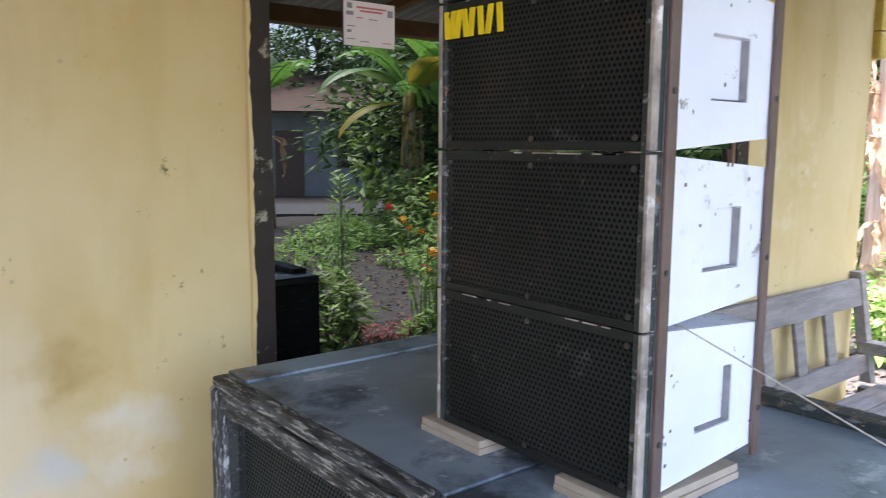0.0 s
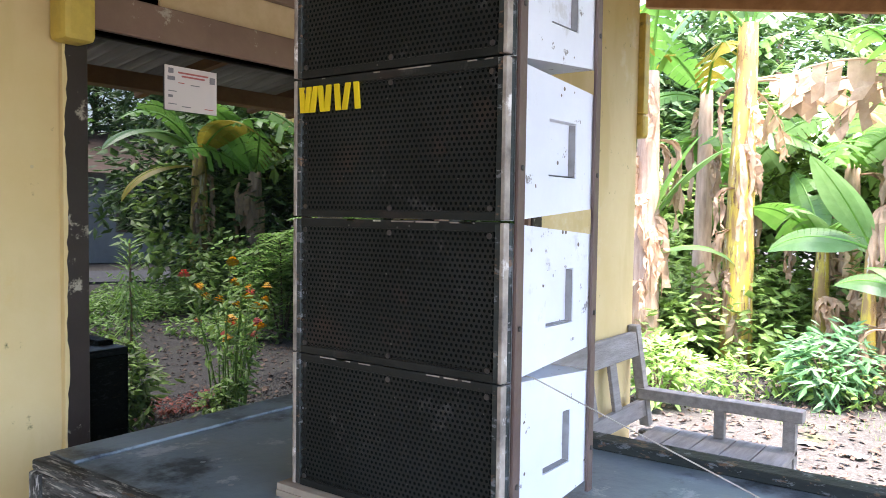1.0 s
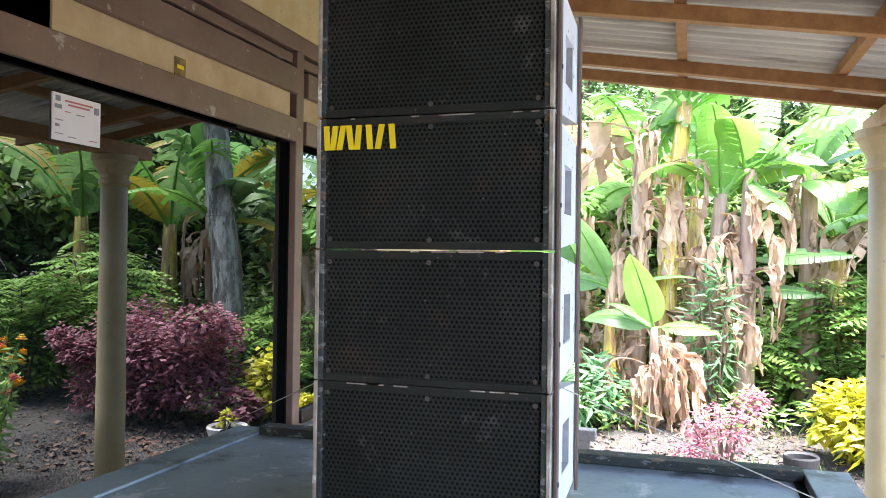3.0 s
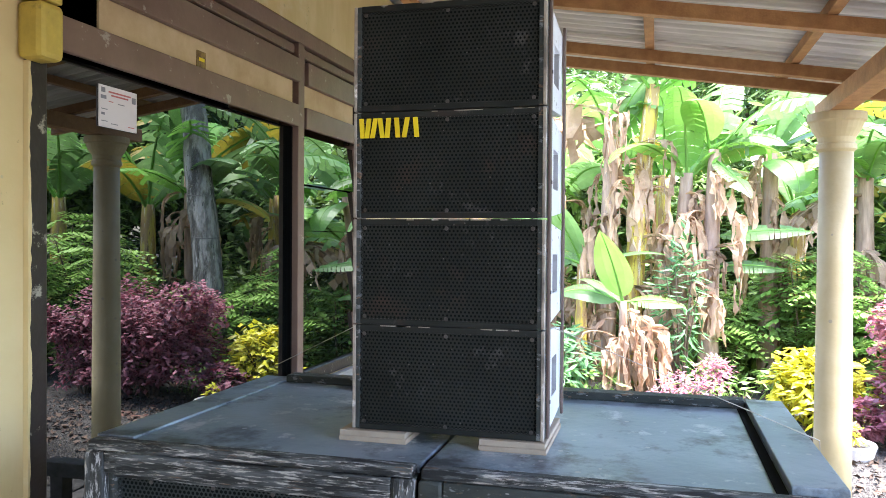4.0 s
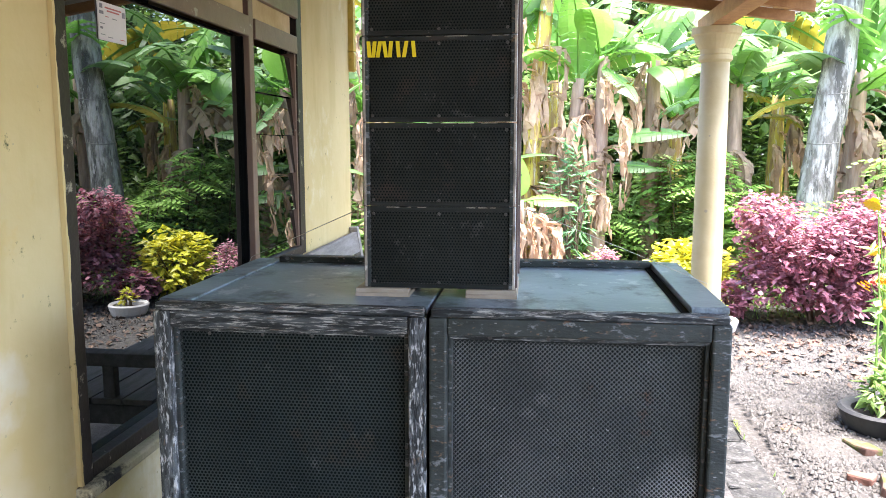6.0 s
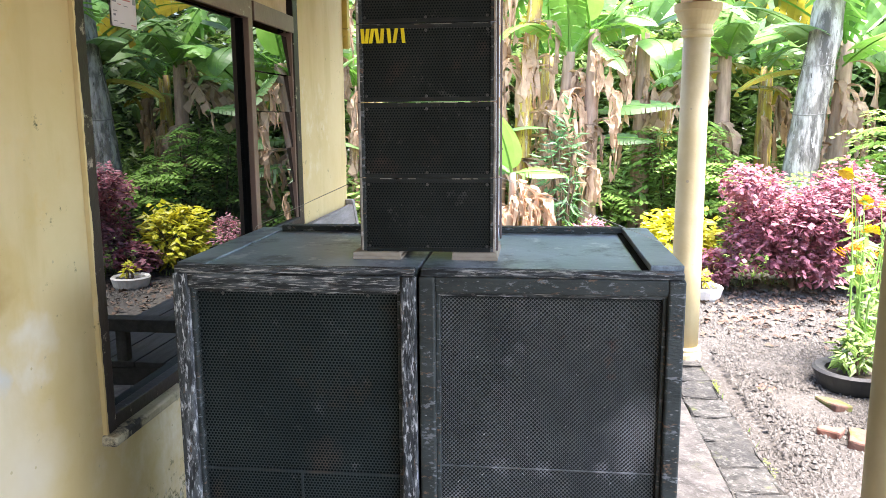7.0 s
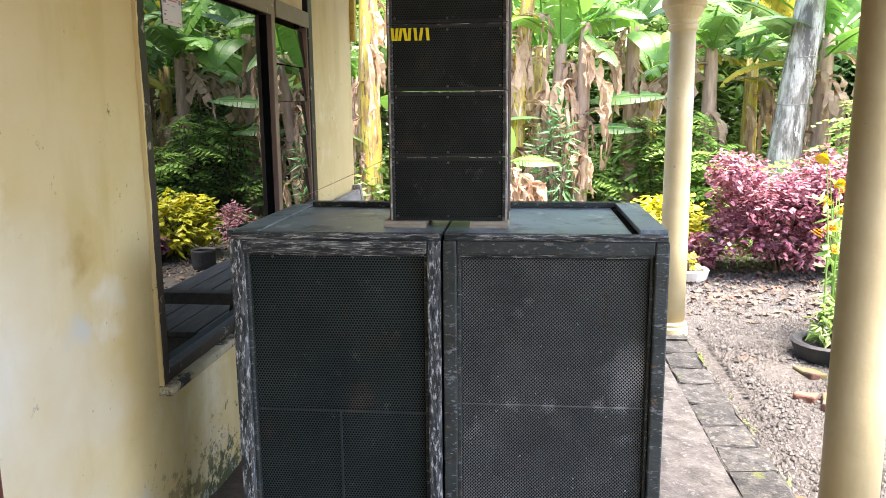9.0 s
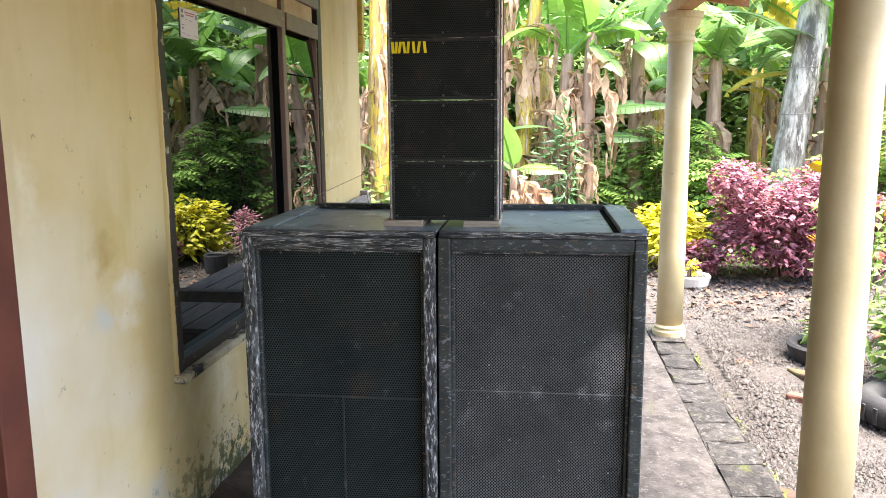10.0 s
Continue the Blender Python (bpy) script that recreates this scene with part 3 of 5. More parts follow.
block("transom_rail", M_BROWN, win, 2.066, 2.629, Y0 - 0.004, WY + 0.0, 1.972, 2.052)
block("transom_rail", M_BROWN, win, 2.066, 2.629, Y0 - 0.010, WY + 0.0, 2.135, 2.222)
block("transom_board", M_CREAMBOARD, win, 0.93, 1.975, WY + 0.001, WY + 0.008, 2.047, 2.142, 0.001, "stained cream board behind the transom rails")
block("transom_board", M_CREAMBOARD, win, 2.067, 2.57, WY + 0.001, WY + 0.008, 2.047, 2.142, 0.001)
block("glass_pane", M_GLASS, win, 0.747, 1.986, WY + 0.028, WY + 0.034, 0.68, 1.971, 0)
block("glazing_bead", M_DARK, win, 1.9865, 2.0, WY + 0.012, WY + 0.05, 0.68, 1.971, 0.001, "black bead beside the glass")
for k in range(5):
    z0 = 1.05 + k * 0.178
    bm = bmesh.new()
    box(bm, 2.055, 2.61, -0.003, 0.003, 0.0, 0.19, 0)
    bmesh.ops.rotate(bm, verts=bm.verts, cent=(0, 0, 0), matrix=Matrix.Rotation(radians(-5.0), 3, "X"))
    o = part("louvre_pane", bm, M_GLASS, win)
    o.location = (0, WY + 0.006, z0)
block("louvre_channel", M_BROWN, win, 2.61, 2.629, WY - 0.005, WY + 0.06, 1.046, 1.971, 0.001)


rp = random.Random(77)
verts, faces = [], []
for i in range(70):
    z = 0.655 + 1.275 * i / 69
    x1 = 0.703 + 0.005 * noise.noise((z * 9, 0.2, 0)) + rp.uniform(-0.002, 0.002)
    verts += [(0.6935, WY - 0.0005, z), (0.6945, WY - 0.0132, z), (x1 - 0.002, WY - 0.0138, z), (x1, WY - 0.008, z)]
for i in range(69):
    for j in range(3):
        faces.append((4 * i + j, 4 * i + 4 + j, 4 * i + 5 + j, 4 * i + 1 + j))
tagged(raw_mesh("plaster_edge", verts, faces, M_WALL), "ragged cream plaster edge lapping the window frame", "trim", kind="structure")


def bracket(x, y, z):
    e = thing("wall_bracket", (x, y, z), "yellow-painted wooden bracket under the roof edge, weathered dark", "bracket", "wall brackets", "structure")
    bm = bmesh.new()
    box(bm, -0.032, 0.032, -0.062, 0.0, 0.112, 0.62, 0.004)
    part("bracket_post", bm, M_YBRACKET, e)
    bm = bmesh.new()
    box(bm, -0.035, 0.035, -0.066, 0.0, -0.012, 0.110, 0.014)
    part("bracket_foot", bm, M_YBRACKET, e)
    return e


bk = bracket(0.705, WY - 0.002, 1.94)
copy_thing(bk, pose(WEND + 0.036, WY + 0.03, 2.0))

# door at the near end of the wall
door = thing("door_1", (0, 0, 0), "red-brown painted wooden door in its frame", "door", kind="structure")
block("door_frame", M_REDFRAME, door, -0.215, -0.112, WY - 0.02, WY + 0.14, 0.0, 2.12)
block("door_frame", M_REDFRAME, door, -1.06, -0.97, WY - 0.02, WY + 0.14, 0.0, 2.12)
block("door_frame", M_REDFRAME, door, -0.969, -0.216, WY - 0.018, WY + 0.14, 2.03, 2.119)
block("door_leaf", M_REDFRAME, door, -0.968, -0.217, WY + 0.03, WY + 0.07, 0.01, 2.028)

# dark boards added behind the upper transom gaps to block the view through
block("transom_back", M_FRAME, win, 0.757, 1.999, WY + 0.03, WY + 0.04, 2.207, 2.285, 0.001)
block("transom_back", M_FRAME, win, 2.053, 2.629, WY + 0.03, WY + 0.04, 2.207, 2.285, 0.001)
block("transom_bar", M_BROWN, win, 0.757, 1.999, WY + 0.002, WY + 0.028, 2.242, 2.279, 0.008)
block("transom_bar", M_BROWN, win, 2.053, 2.629, WY + 0.002, WY + 0.028, 2.242, 2.279, 0.008)
# unseen end wall, added to stop light leaking into the room
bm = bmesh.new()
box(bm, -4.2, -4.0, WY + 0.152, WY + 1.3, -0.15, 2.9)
tagged(part("wall_room_end", bm, M_DARK), "added unseen near-black end wall keeping light out of the room", "wall", kind="structure")

# sticker on the glass
st = thing("sticker", (0.959, WY + 0.024, 1.828), "white paper sticker with faint print on the window glass", "sticker")
block("paper", M_PAPER, st, 0, 0.146, 0, 0.003, 0, 0.104, 0)
for x0, x1, z0, z1, mm in ((0.035, 0.12, 0.088, 0.092, M_INKRED), (0.045, 0.11, 0.080, 0.084, M_INKRED), (0.008, 0.022, 0.086, 0.098, M_INKGREY), (0.006, 0.026, 0.070, 0.079, M_INKGREY),
                           (0.125, 0.140, 0.074, 0.090, M_INKGREY), (0.035, 0.052, 0.065, 0.067, M_INKRED), (0.07, 0.095, 0.063, 0.065, M_INKGREY), (0.008, 0.03, 0.044, 0.046, M_INKGREY),
                           (0.008, 0.02, 0.03, 0.036, M_INKGREY), (0.008, 0.03, 0.014, 0.016, M_INKGREY), (0.045, 0.07, 0.010, 0.012, M_INKGREY), (0.11, 0.135, 0.010, 0.012, M_INKRED)):
    block("print_bar", mm, st, x0, x1, -0.0012, -0.0004, z0, z1, 0)
tr = thing("small_sticker", (1.345, WY - 0.003, 2.056), "small brown sticker with gold print on the transom board", "sticker")
block("paper", M_STICKER, tr, 0, 0.045, 0, 0.003, 0, 0.048, 0)
block("print_bar", M_YELLOWPAINT, tr, 0.008, 0.037, -0.0012, -0.0004, 0.018, 0.028, 0)


# ---- loudspeakers ----
def hex_grille(y0, y1, z0, z1, pitch, hole, x=0.0):
    """A sheet in the y-z plane pierced by staggered holes."""
    verts, faces = [], []
    rz = pitch * 0.866
    rows, cols = int((z1 - z0) / rz), int((y1 - y0) / pitch)
    sy, sz = (y1 - y0) / (cols + 0.5), (z1 - z0) / rows
    R = [(math.sin(math.pi / 3 * k), math.cos(math.pi / 3 * k)) for k in range(6)]
    for j in range(rows):
        for i in range(cols):
            cy, cz = y0 + sy * (i + 0.5 + 0.5 * (j % 2)), z0 + sz * (j + 0.5)
            a = len(verts)
            for py, pz in R:
                verts.append((x, cy + py * sy / 1.732, cz + pz * sz / 1.5))
            for py, pz in R:
                verts.append((x, cy + py * sy / 1.732 * hole, cz + pz * sz / 1.5 * hole))
            for k in range(6):
                faces.append((a + k, a + (k + 1) % 6, a + 6 + (k + 1) % 6, a + 6 + k))
    return verts, faces


def diamond_mesh(y0, y1, z0, z1, pitch, row, hole, x):
    """Expanded steel mesh in the y-z plane: staggered diamonds whose lower lips lean forward."""
    verts, faces = [], []
    cols, rows = int((y1 - y0) / pitch), int((z1 - z0) / row) - 1
    for j in range(rows):
        for i in range(cols - j % 2):
            cy, cz = y0 + pitch * (i + 0.5 + 0.5 * (j % 2)), z0 + row * (j + 1)
            a = len(verts)
            ring = ((-0.5 * pitch, 0), (0, -row), (0.5 * pitch, 0), (0, row))
            verts += [(x, cy + p, cz + q) for p, q in ring]
            verts += [(x - 0.0012 if q < 0 else x + 0.0008, cy + p * hole, cz + q * hole) for p, q in ring]
            faces += [(a + k, a + (k + 1) % 4, a + 4 + (k + 1) % 4, a + 4 + k) for k in range(4)]
    return verts, faces


def screw(parent, x, y, z, r=0.004, axis="x"):
    bm = bmesh.new()
    lathe(bm, [(r, 0), (r * 0.9, r * 0.45), (r * 0.3, r * 0.5)], 10)
    rot = Matrix.Rotation(radians(-90), 3, "Y") if axis == "x" else Matrix.Rotation(radians(90), 3, "X")
    bmesh.ops.rotate(bm, verts=bm.verts, cent=(0, 0, 0), matrix=rot)
    o = part("screw", bm, M_SCREW, parent)
    o.location = (x, y, z)


def subwoofer(name_y0, y1, left):
    """Floor-standing bass cabinet, front towards -x, origin at its front left foot."""
    w, d, h = y1 - name_y0, 0.647, 1.205
    e = thing("subwoofer", (0.46, name_y0, 0.0), "tall black bass loudspeaker with %s" % ("whitened worn edges and perforated grille" if left else "scuffed wire-mesh grille"), "loudspeaker", "bass loudspeakers")
    fr = 0.038
    block("side_panel", M_BLACKBOX, e, 0.0, d, 0, 0.022, 0.0, h - 0.018, 0.004)
    block("side_panel", M_BLACKBOX, e, 0.0, d, w - 0.022, w, 0.0, h - 0.018, 0.004)
    block("back_panel", M_BLACKBOX, e, d - 0.02, d - 0.001, 0.022, w - 0.022, 0.0, h - 0.018, 0.001)
    block("bottom_panel", M_BLACKBOX, e, 0.002, d - 0.02, 0.022, w - 0.022, 0.002, 0.03, 0.001)
    # top paler than the sides: its colour includes the sky's sheen
    block("top_panel", M_BLACKTOP_SHEEN, e, 0.0225, d, 0.0, w, h - 0.018, h - 0.004, 0.003, "dusty black top with stains, sky sheen painted into its pale blue")
    # rim strips on the top
    if left:
        block("top_rim", M_BLACKTOP_SHEEN, e, 0.023, d, w - 0.075, w, h - 0.004, h + 0.002, 0.002)
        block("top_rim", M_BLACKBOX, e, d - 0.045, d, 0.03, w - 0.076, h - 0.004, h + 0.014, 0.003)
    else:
        block("top_rim", M_BLACKTOP_SHEEN, e, 0.023, d, 0.0, 0.075, h - 0.004, h + 0.010, 0.002)
        block("top_rim", M_BLACKBOX, e, d - 0.045, d, 0.077, w - 0.03, h - 0.004, h + 0.014, 0.003)
        block("dark_slot", M_DARK, e, 0.02, d - 0.05, 0.078, 0.094, h - 0.0035, h - 0.001, 0, "dark groove beside the rim")
    block("top_lip", M_WORNH, e, -0.008, 0.022, 0.004, w - 0.004, h - 0.0185, h - 0.001, 0.004, "worn pale front lip of the top")
    edge = M_WORN if left else M_BLACKBOX
    block("front_frame", edge, e, -0.012, 0.03, 0.0, fr, 0.0, h - 0.019, 0.005)
    block("front_frame", edge, e, -0.012, 0.03, w - fr, w, 0.0, h - 0.019, 0.005)
    block("front_frame", M_WORNH if left else M_BLACKBOX, e, -0.010, 0.03, fr, w - fr, h - 0.056, h - 0.019, 0.004)
    block("front_frame", edge, e, -0.010, 0.03, fr, w - fr, 0.0, 0.06, 0.004)
    # thin inner moulding and recessed grille
    gy0, gy1, gz0, gz1 = fr + 0.010, w - fr - 0.010, 0.075, h - 0.066
    block("moulding", M_BLACKBOX, e, 0.004, 0.03, fr, gy0, 0.06, h - 0.056, 0.002)
    block("moulding", M_BLACKBOX, e, 0.004, 0.03, gy1, w - fr, 0.06, h - 0.056, 0.002)
    block("moulding", M_WORNH, e, 0.004, 0.03, gy0, gy1, gz1, h - 0.056, 0.002)
    block("moulding", M_BLACKBOX, e, 0.004, 0.03, gy0, gy1, 0.06, gz0, 0.002)
    block("baffle", M_BAFFLE if left else M_BAFFLE2, e, 0.034 if left else 0.022, 0.05, 0.022, w - 0.022, 0.03, h - 0.02, 0, "black baffle behind the grille")
    if left:
        v, f = hex_grille(gy0, gy1, gz0, gz1, 0.0082, 0.66, 0.016)
        raw_mesh("grille", v, f, M_GRILLE3, e, "black perforated steel grille")
        block("grille_seam", M_GRILLE3, e, 0.0125, 0.0155, gy0, gy1, 0.677, 0.683, 0)
        block("grille_seam", M_GRILLE3, e, 0.0125, 0.0155, (gy0 + gy1) / 2 - 0.003, (gy0 + gy1) / 2 + 0.003, gz0, 0.676, 0)
    else:
        v, f = diamond_mesh(gy0, gy1, gz0, gz1, 0.0098, 0.0050, 0.70, 0.016)
        raw_mesh("grille", v, f, M_GRILLE2, e, "scuffed diamond-mesh steel grille")
        block("grille_seam", M_GRILLE2, e, 0.0125, 0.0145, gy0, gy1, 0.712, 0.715, 0)
    for zz in [0.1 + 0.16 * k for k in range(7)]:
        screw(e, 0.0035, fr + 0.006, zz)
        screw(e, 0.0035, w - fr - 0.006, zz + 0.03)
    for yy in (0.12, 0.25, 0.36, 0.48):
        screw(e, 0.0155 if left else 0.0035, yy, h - (0.072 if left else 0.061))
    return e


subwoofer(0.626, 1.222, True)
subwoofer(0.014, 0.620, False)


def array_box(z, lettered):
    """Wedge cabinet of the stack, front towards -x."""
    h, w, d, back = 0.1835, 0.335, 0.225, 0.016
    e = thing("line_array_speaker", (0.60, 0.450, z), "small white-sided loudspeaker with a black perforated grille" + (" and a yellow mark" if lettered else ""), "loudspeaker", "stacked loudspeakers")
    bm = bmesh.new()
    box(bm, 0.012, d, 0.0, w, 0.0, h - 0.001, 0)
    for v in bm.verts:
        if v.co.x > 0.1:
            v.co.z += back if v.co.z < h / 2 else -back
    fy = min(bm.faces, key=lambda f: f.calc_center_median().y)
    # hand grip pressed into the near side
    vs = [bm.verts.new((px, 0.0, pz)) for px, pz in ((0.098, 0.054), (0.170, 0.054), (0.170, 0.124), (0.098, 0.124))]
    vi = [bm.verts.new((px, 0.010, pz)) for px, pz in ((0.099, 0.055), (0.169, 0.055), (0.169, 0.123), (0.099, 0.123))]
    outer = sorted(fy.verts, key=lambda v: math.atan2(v.co.z - 0.095, v.co.x - 0.138))
    inner = sorted(vs, key=lambda v: math.atan2(v.co.z - 0.095, v.co.x - 0.138))
    bm.faces.remove(fy)
    for k in range(4):
        bm.faces.new((outer[k], outer[(k + 1) % 4], inner[(k + 1) % 4], inner[k]))
        bm.faces.new((vs[k], vs[(k + 1) % 4], vi[(k + 1) % 4], vi[k]))
    bm.faces.new(vi)
    part("cabinet", bm, M_WHITEBOX, e, "white-painted wedge cabinet with a recessed grip")
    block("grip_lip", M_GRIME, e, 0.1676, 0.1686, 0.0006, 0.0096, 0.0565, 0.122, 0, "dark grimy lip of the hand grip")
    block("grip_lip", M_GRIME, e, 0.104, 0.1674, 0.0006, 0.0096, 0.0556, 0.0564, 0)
    block("front_edge", M_RAWEDGE, e, -0.004, 0.008, -0.001, 0.0045, 0.001, h - 0.001, 0.001, "bare pale board edge")
    block("black_batten", M_BLACKBOX, e, -0.0025, 0.012, 0.0045, 0.012, 0.001, h - 0.001, 0.001)
    block("black_batten", M_BLACKBOX, e, -0.0025, 0.012, w - 0.012, w - 0.0045, 0.001, h - 0.001, 0.001)
    block("black_side_edge", M_BLACKBOX, e, 0.008, 0.0165, -0.0008, 0.0045, 0.001, h - 0.001, 0.0005)
    block("front_edge", M_RAWEDGE, e, -0.004, 0.014, w - 0.0045, w + 0.001, 0.001, h - 0.001, 0.001)
    block("front_rail", M_GRILLE, e, -0.002, 0.012, 0.012, w - 0.012, 0.0002, 0.010, 0.001)
    block("front_rail", M_GRILLE, e, -0.002, 0.012, 0.012, w - 0.012, h - 0.011, h - 0.0002, 0.001)
    block("baffle", M_BAFFLE, e, 0.010, 0.0118, 0.012, w - 0.012, 0.010, h - 0.010, 0)
    v, f = hex_grille(0.012, w - 0.012, 0.010, h - 0.011, 0.0070, 0.52, 0.0)
    raw_mesh("grille", v, f, M_GRILLE, e, "black perforated steel grille")
    for yy, zz in ((0.02, h - 0.016), (w - 0.02, h - 0.016), (0.02, 0.014), (w - 0.02, 0.014), (w / 2, h - 0.016), (w / 2, 0.013)):
        screw(e, -0.001, yy, zz, 0.0036)
    rc = random.Random(int(z * 1000))
    for k in range(7):
        y0 = rc.uniform(0.014, w - 0.05)
        block("paint_chip", M_RAWEDGE, e, -0.0024, -0.0016, y0, y0 + rc.choice((0.006, 0.012, 0.02, 0.035)), h - 0.0024, h - 0.0008, 0, "pale chipped paint on the edge")
    if lettered:
        # plain slanted strokes in place of the mark
        for y_top, y_bot, wd in ((0.322, 0.320, 0.008), (0.308, 0.312, 0.008), (0.296, 0.302, 0.008), (0.288, 0.283, 0.008), (0.272, 0.275, 0.008), (0.258, 0.255, 0.008), (0.238, 0.244, 0.008), (0.224, 0.221, 0.008)):
            bm = bmesh.new()
            box(bm, -0.0035, -0.0008, -wd / 2, wd / 2, 0.0, 0.034, 0)
            for vv in bm.verts:
                vv.co.y += y_top if vv.co.z > 0.01 else y_bot
                vv.co.z += 0.139
            part("mark_bar", bm, M_YELLOWPAINT, e, "bright yellow painted bar")
    return e


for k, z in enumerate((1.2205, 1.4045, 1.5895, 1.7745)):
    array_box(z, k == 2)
rig = thing("rigging_bars", (0.60, 0.450, 1.222), "pair of brown flat steel bars screwed along the stacked loudspeakers", "steel bars")
for x0, x1 in ((0.016, 0.032), (0.214, 0.228)):
    for y0, y1 in ((-0.0065, -0.0015), (0.3365, 0.3415)):
        block("bar", M_STRIP, rig, x0, x1, y0, y1, 0.0, 0.735, 0.001)
for k in range(4):
    for xx in (0.024, 0.221):
        screw(rig, xx, -0.0065, 0.06 + 0.184 * k, 0.0035, "y")
for y0, y1, x0 in ((0.683, 0.806, 0.584), (0.443, 0.557, 0.586)):
    c = thing("cardboard_pad", (x0, y0, 1.2015 if y0 > 0.6 else 1.2015), "folded grey cardboard pad under the loudspeaker stack", "cardboard pad", "cardboard pads")
    block("sheet", M_CARD, c, 0, 0.2, 0, y1 - y0, 0.0, 0.0088, 0.001)
    block("sheet", M_CARD, c, 0.001, 0.2, 0.002, y1 - y0 - 0.001, 0.009, 0.0185, 0.001)

# thin cable from the window across the tops of the cabinets
bm = bmesh.new()
tube(bm, [(1.10, 1.30, 1.10), (1.107, 1.245, 1.2095), (0.68, 0.787, 1.4038), (0.66, 0.4445, 1.4038), (0.76, 0.003, 1.2165), (0.765, -0.004, 1.05)], 0.0009, 5)
tagged(part("thin_cable", bm, M_CABLE), "thin pale cable stretched across the loudspeaker tops", "cable")

# ---- bench against the wall ----
bench = thing("wooden_bench", (0, 0, 0), "weathered grey wooden bench with a slatted back against the wall", "bench")
BX0, BX1, BF, BB = 1.75, 3.70, 0.76, 1.46
for k in range(5):
    block("seat_board", M_BENCH, bench, BX0, BX1, BF + 0.135 * k, BF + 0.128 + 0.135 * k, 0.50, 0.525, 0.003)
for lx in (BX0, BX1 - 0.055):
    block("leg", M_BENCH, bench, lx, lx + 0.055, BF, BF + 0.055, 0.0, 0.66, 0.003)
    block("leg", M_BENCH, bench, lx, lx + 0.055, BB - 0.01, BB + 0.045, 0.0, 0.499, 0.003)
    block("armrest", M_BENCH, bench, lx - 0.01, lx + 0.065, BF - 0.03, BB + 0.05, 0.66, 0.715, 0.004)
    block("arm_support", M_BENCH, bench, lx + 0.008, lx + 0.047, BF + 0.32, BF + 0.37, 0.526, 0.659, 0.003)
    block("rail", M_BENCH, bench, lx + 0.01, lx + 0.045, BF + 0.056, BB - 0.011, 0.415, 0.495, 0.003)
block("rail", M_BENCH, bench, BX0 + 0.056, BX1 - 0.056, BF + 0.01, BF + 0.045, 0.415, 0.495, 0.003)


def leaning(name, x0, x1, z0, z1, y, t):
    bm = bmesh.new()
    box(bm, x0, x1, y, y + t, z0, z1, 0.003)
    for v in bm.verts:
        v.co.y += (v.co.z - 0.45) * 0.16
    part(name, bm, M_BENCH, bench)


leaning("back_post", BX0, BX0 + 0.055, 0.526, 1.03, 1.435, 0.05)
leaning("back_post", BX1 - 0.055, BX1, 0.526, 1.03, 1.435, 0.05)
leaning("back_rail", BX0 + 0.056, BX1 - 0.056, 0.88, 1.0, 1.44, 0.03)
leaning("back_rail", BX0 + 0.056, BX1 - 0.056, 0.58, 0.66, 1.44, 0.03)
for k in range(6):
    xx = BX0 + 0.25 + k * 0.26
    leaning("back_slat", xx, xx + 0.075, 0.66, 0.88, 1.445, 0.02)


# ---- plants ----
def leaf_cloud(rng, count, centre, size, leaf, aspect=0.5, shell=0.5, droop=0.3):
    """Many small folded leaves filling an uneven ellipsoid; a list of verts and faces."""
    verts, faces = [], []
    cx, cy, cz = centre
    sx, sy, sz = size
    seed = rng.uniform(0, 50)
    for _ in range(count):
        u = Vector((rng.gauss(0, 1), rng.gauss(0, 1), rng.gauss(0, 1))).normalized()
        lump = 0.78 + 0.55 * noise.noise(u * 2.1 + Vector((seed, 0, 0)))
        r = lump * (shell + (1 - shell) * rng.random()) ** 0.6
        p = Vector((cx + u.x * sx * r, cy + u.y * sy * r, cz + u.z * sz * r))
        a = rng.uniform(0, 6.283)
        L = leaf * rng.uniform(0.6, 1.3)
        d = Vector((math.cos(a), math.sin(a), rng.uniform(-droop - 0.5, 0.5))).normalized()
        d = (d + u * 0.6).normalized()
        s = d.cross(Vector((rng.uniform(-0.4, 0.4), rng.uniform(-0.4, 0.4), 1))).normalized() * L * aspect * 0.5
        nrm = s.cross(d).normalized() * L * 0.10
        k = len(verts)
        verts += [p, p + d * L * 0.45 + s - nrm, p + d * L + Vector((0, 0, -L * 0.15)), p + d * L * 0.45 - s - nrm, p + d * L * 0.5]
        faces += [(k, k + 4, k + 1), (k + 1, k + 4, k + 2), (k, k + 3, k + 4), (k + 4, k + 3, k + 2)]
    return verts, faces


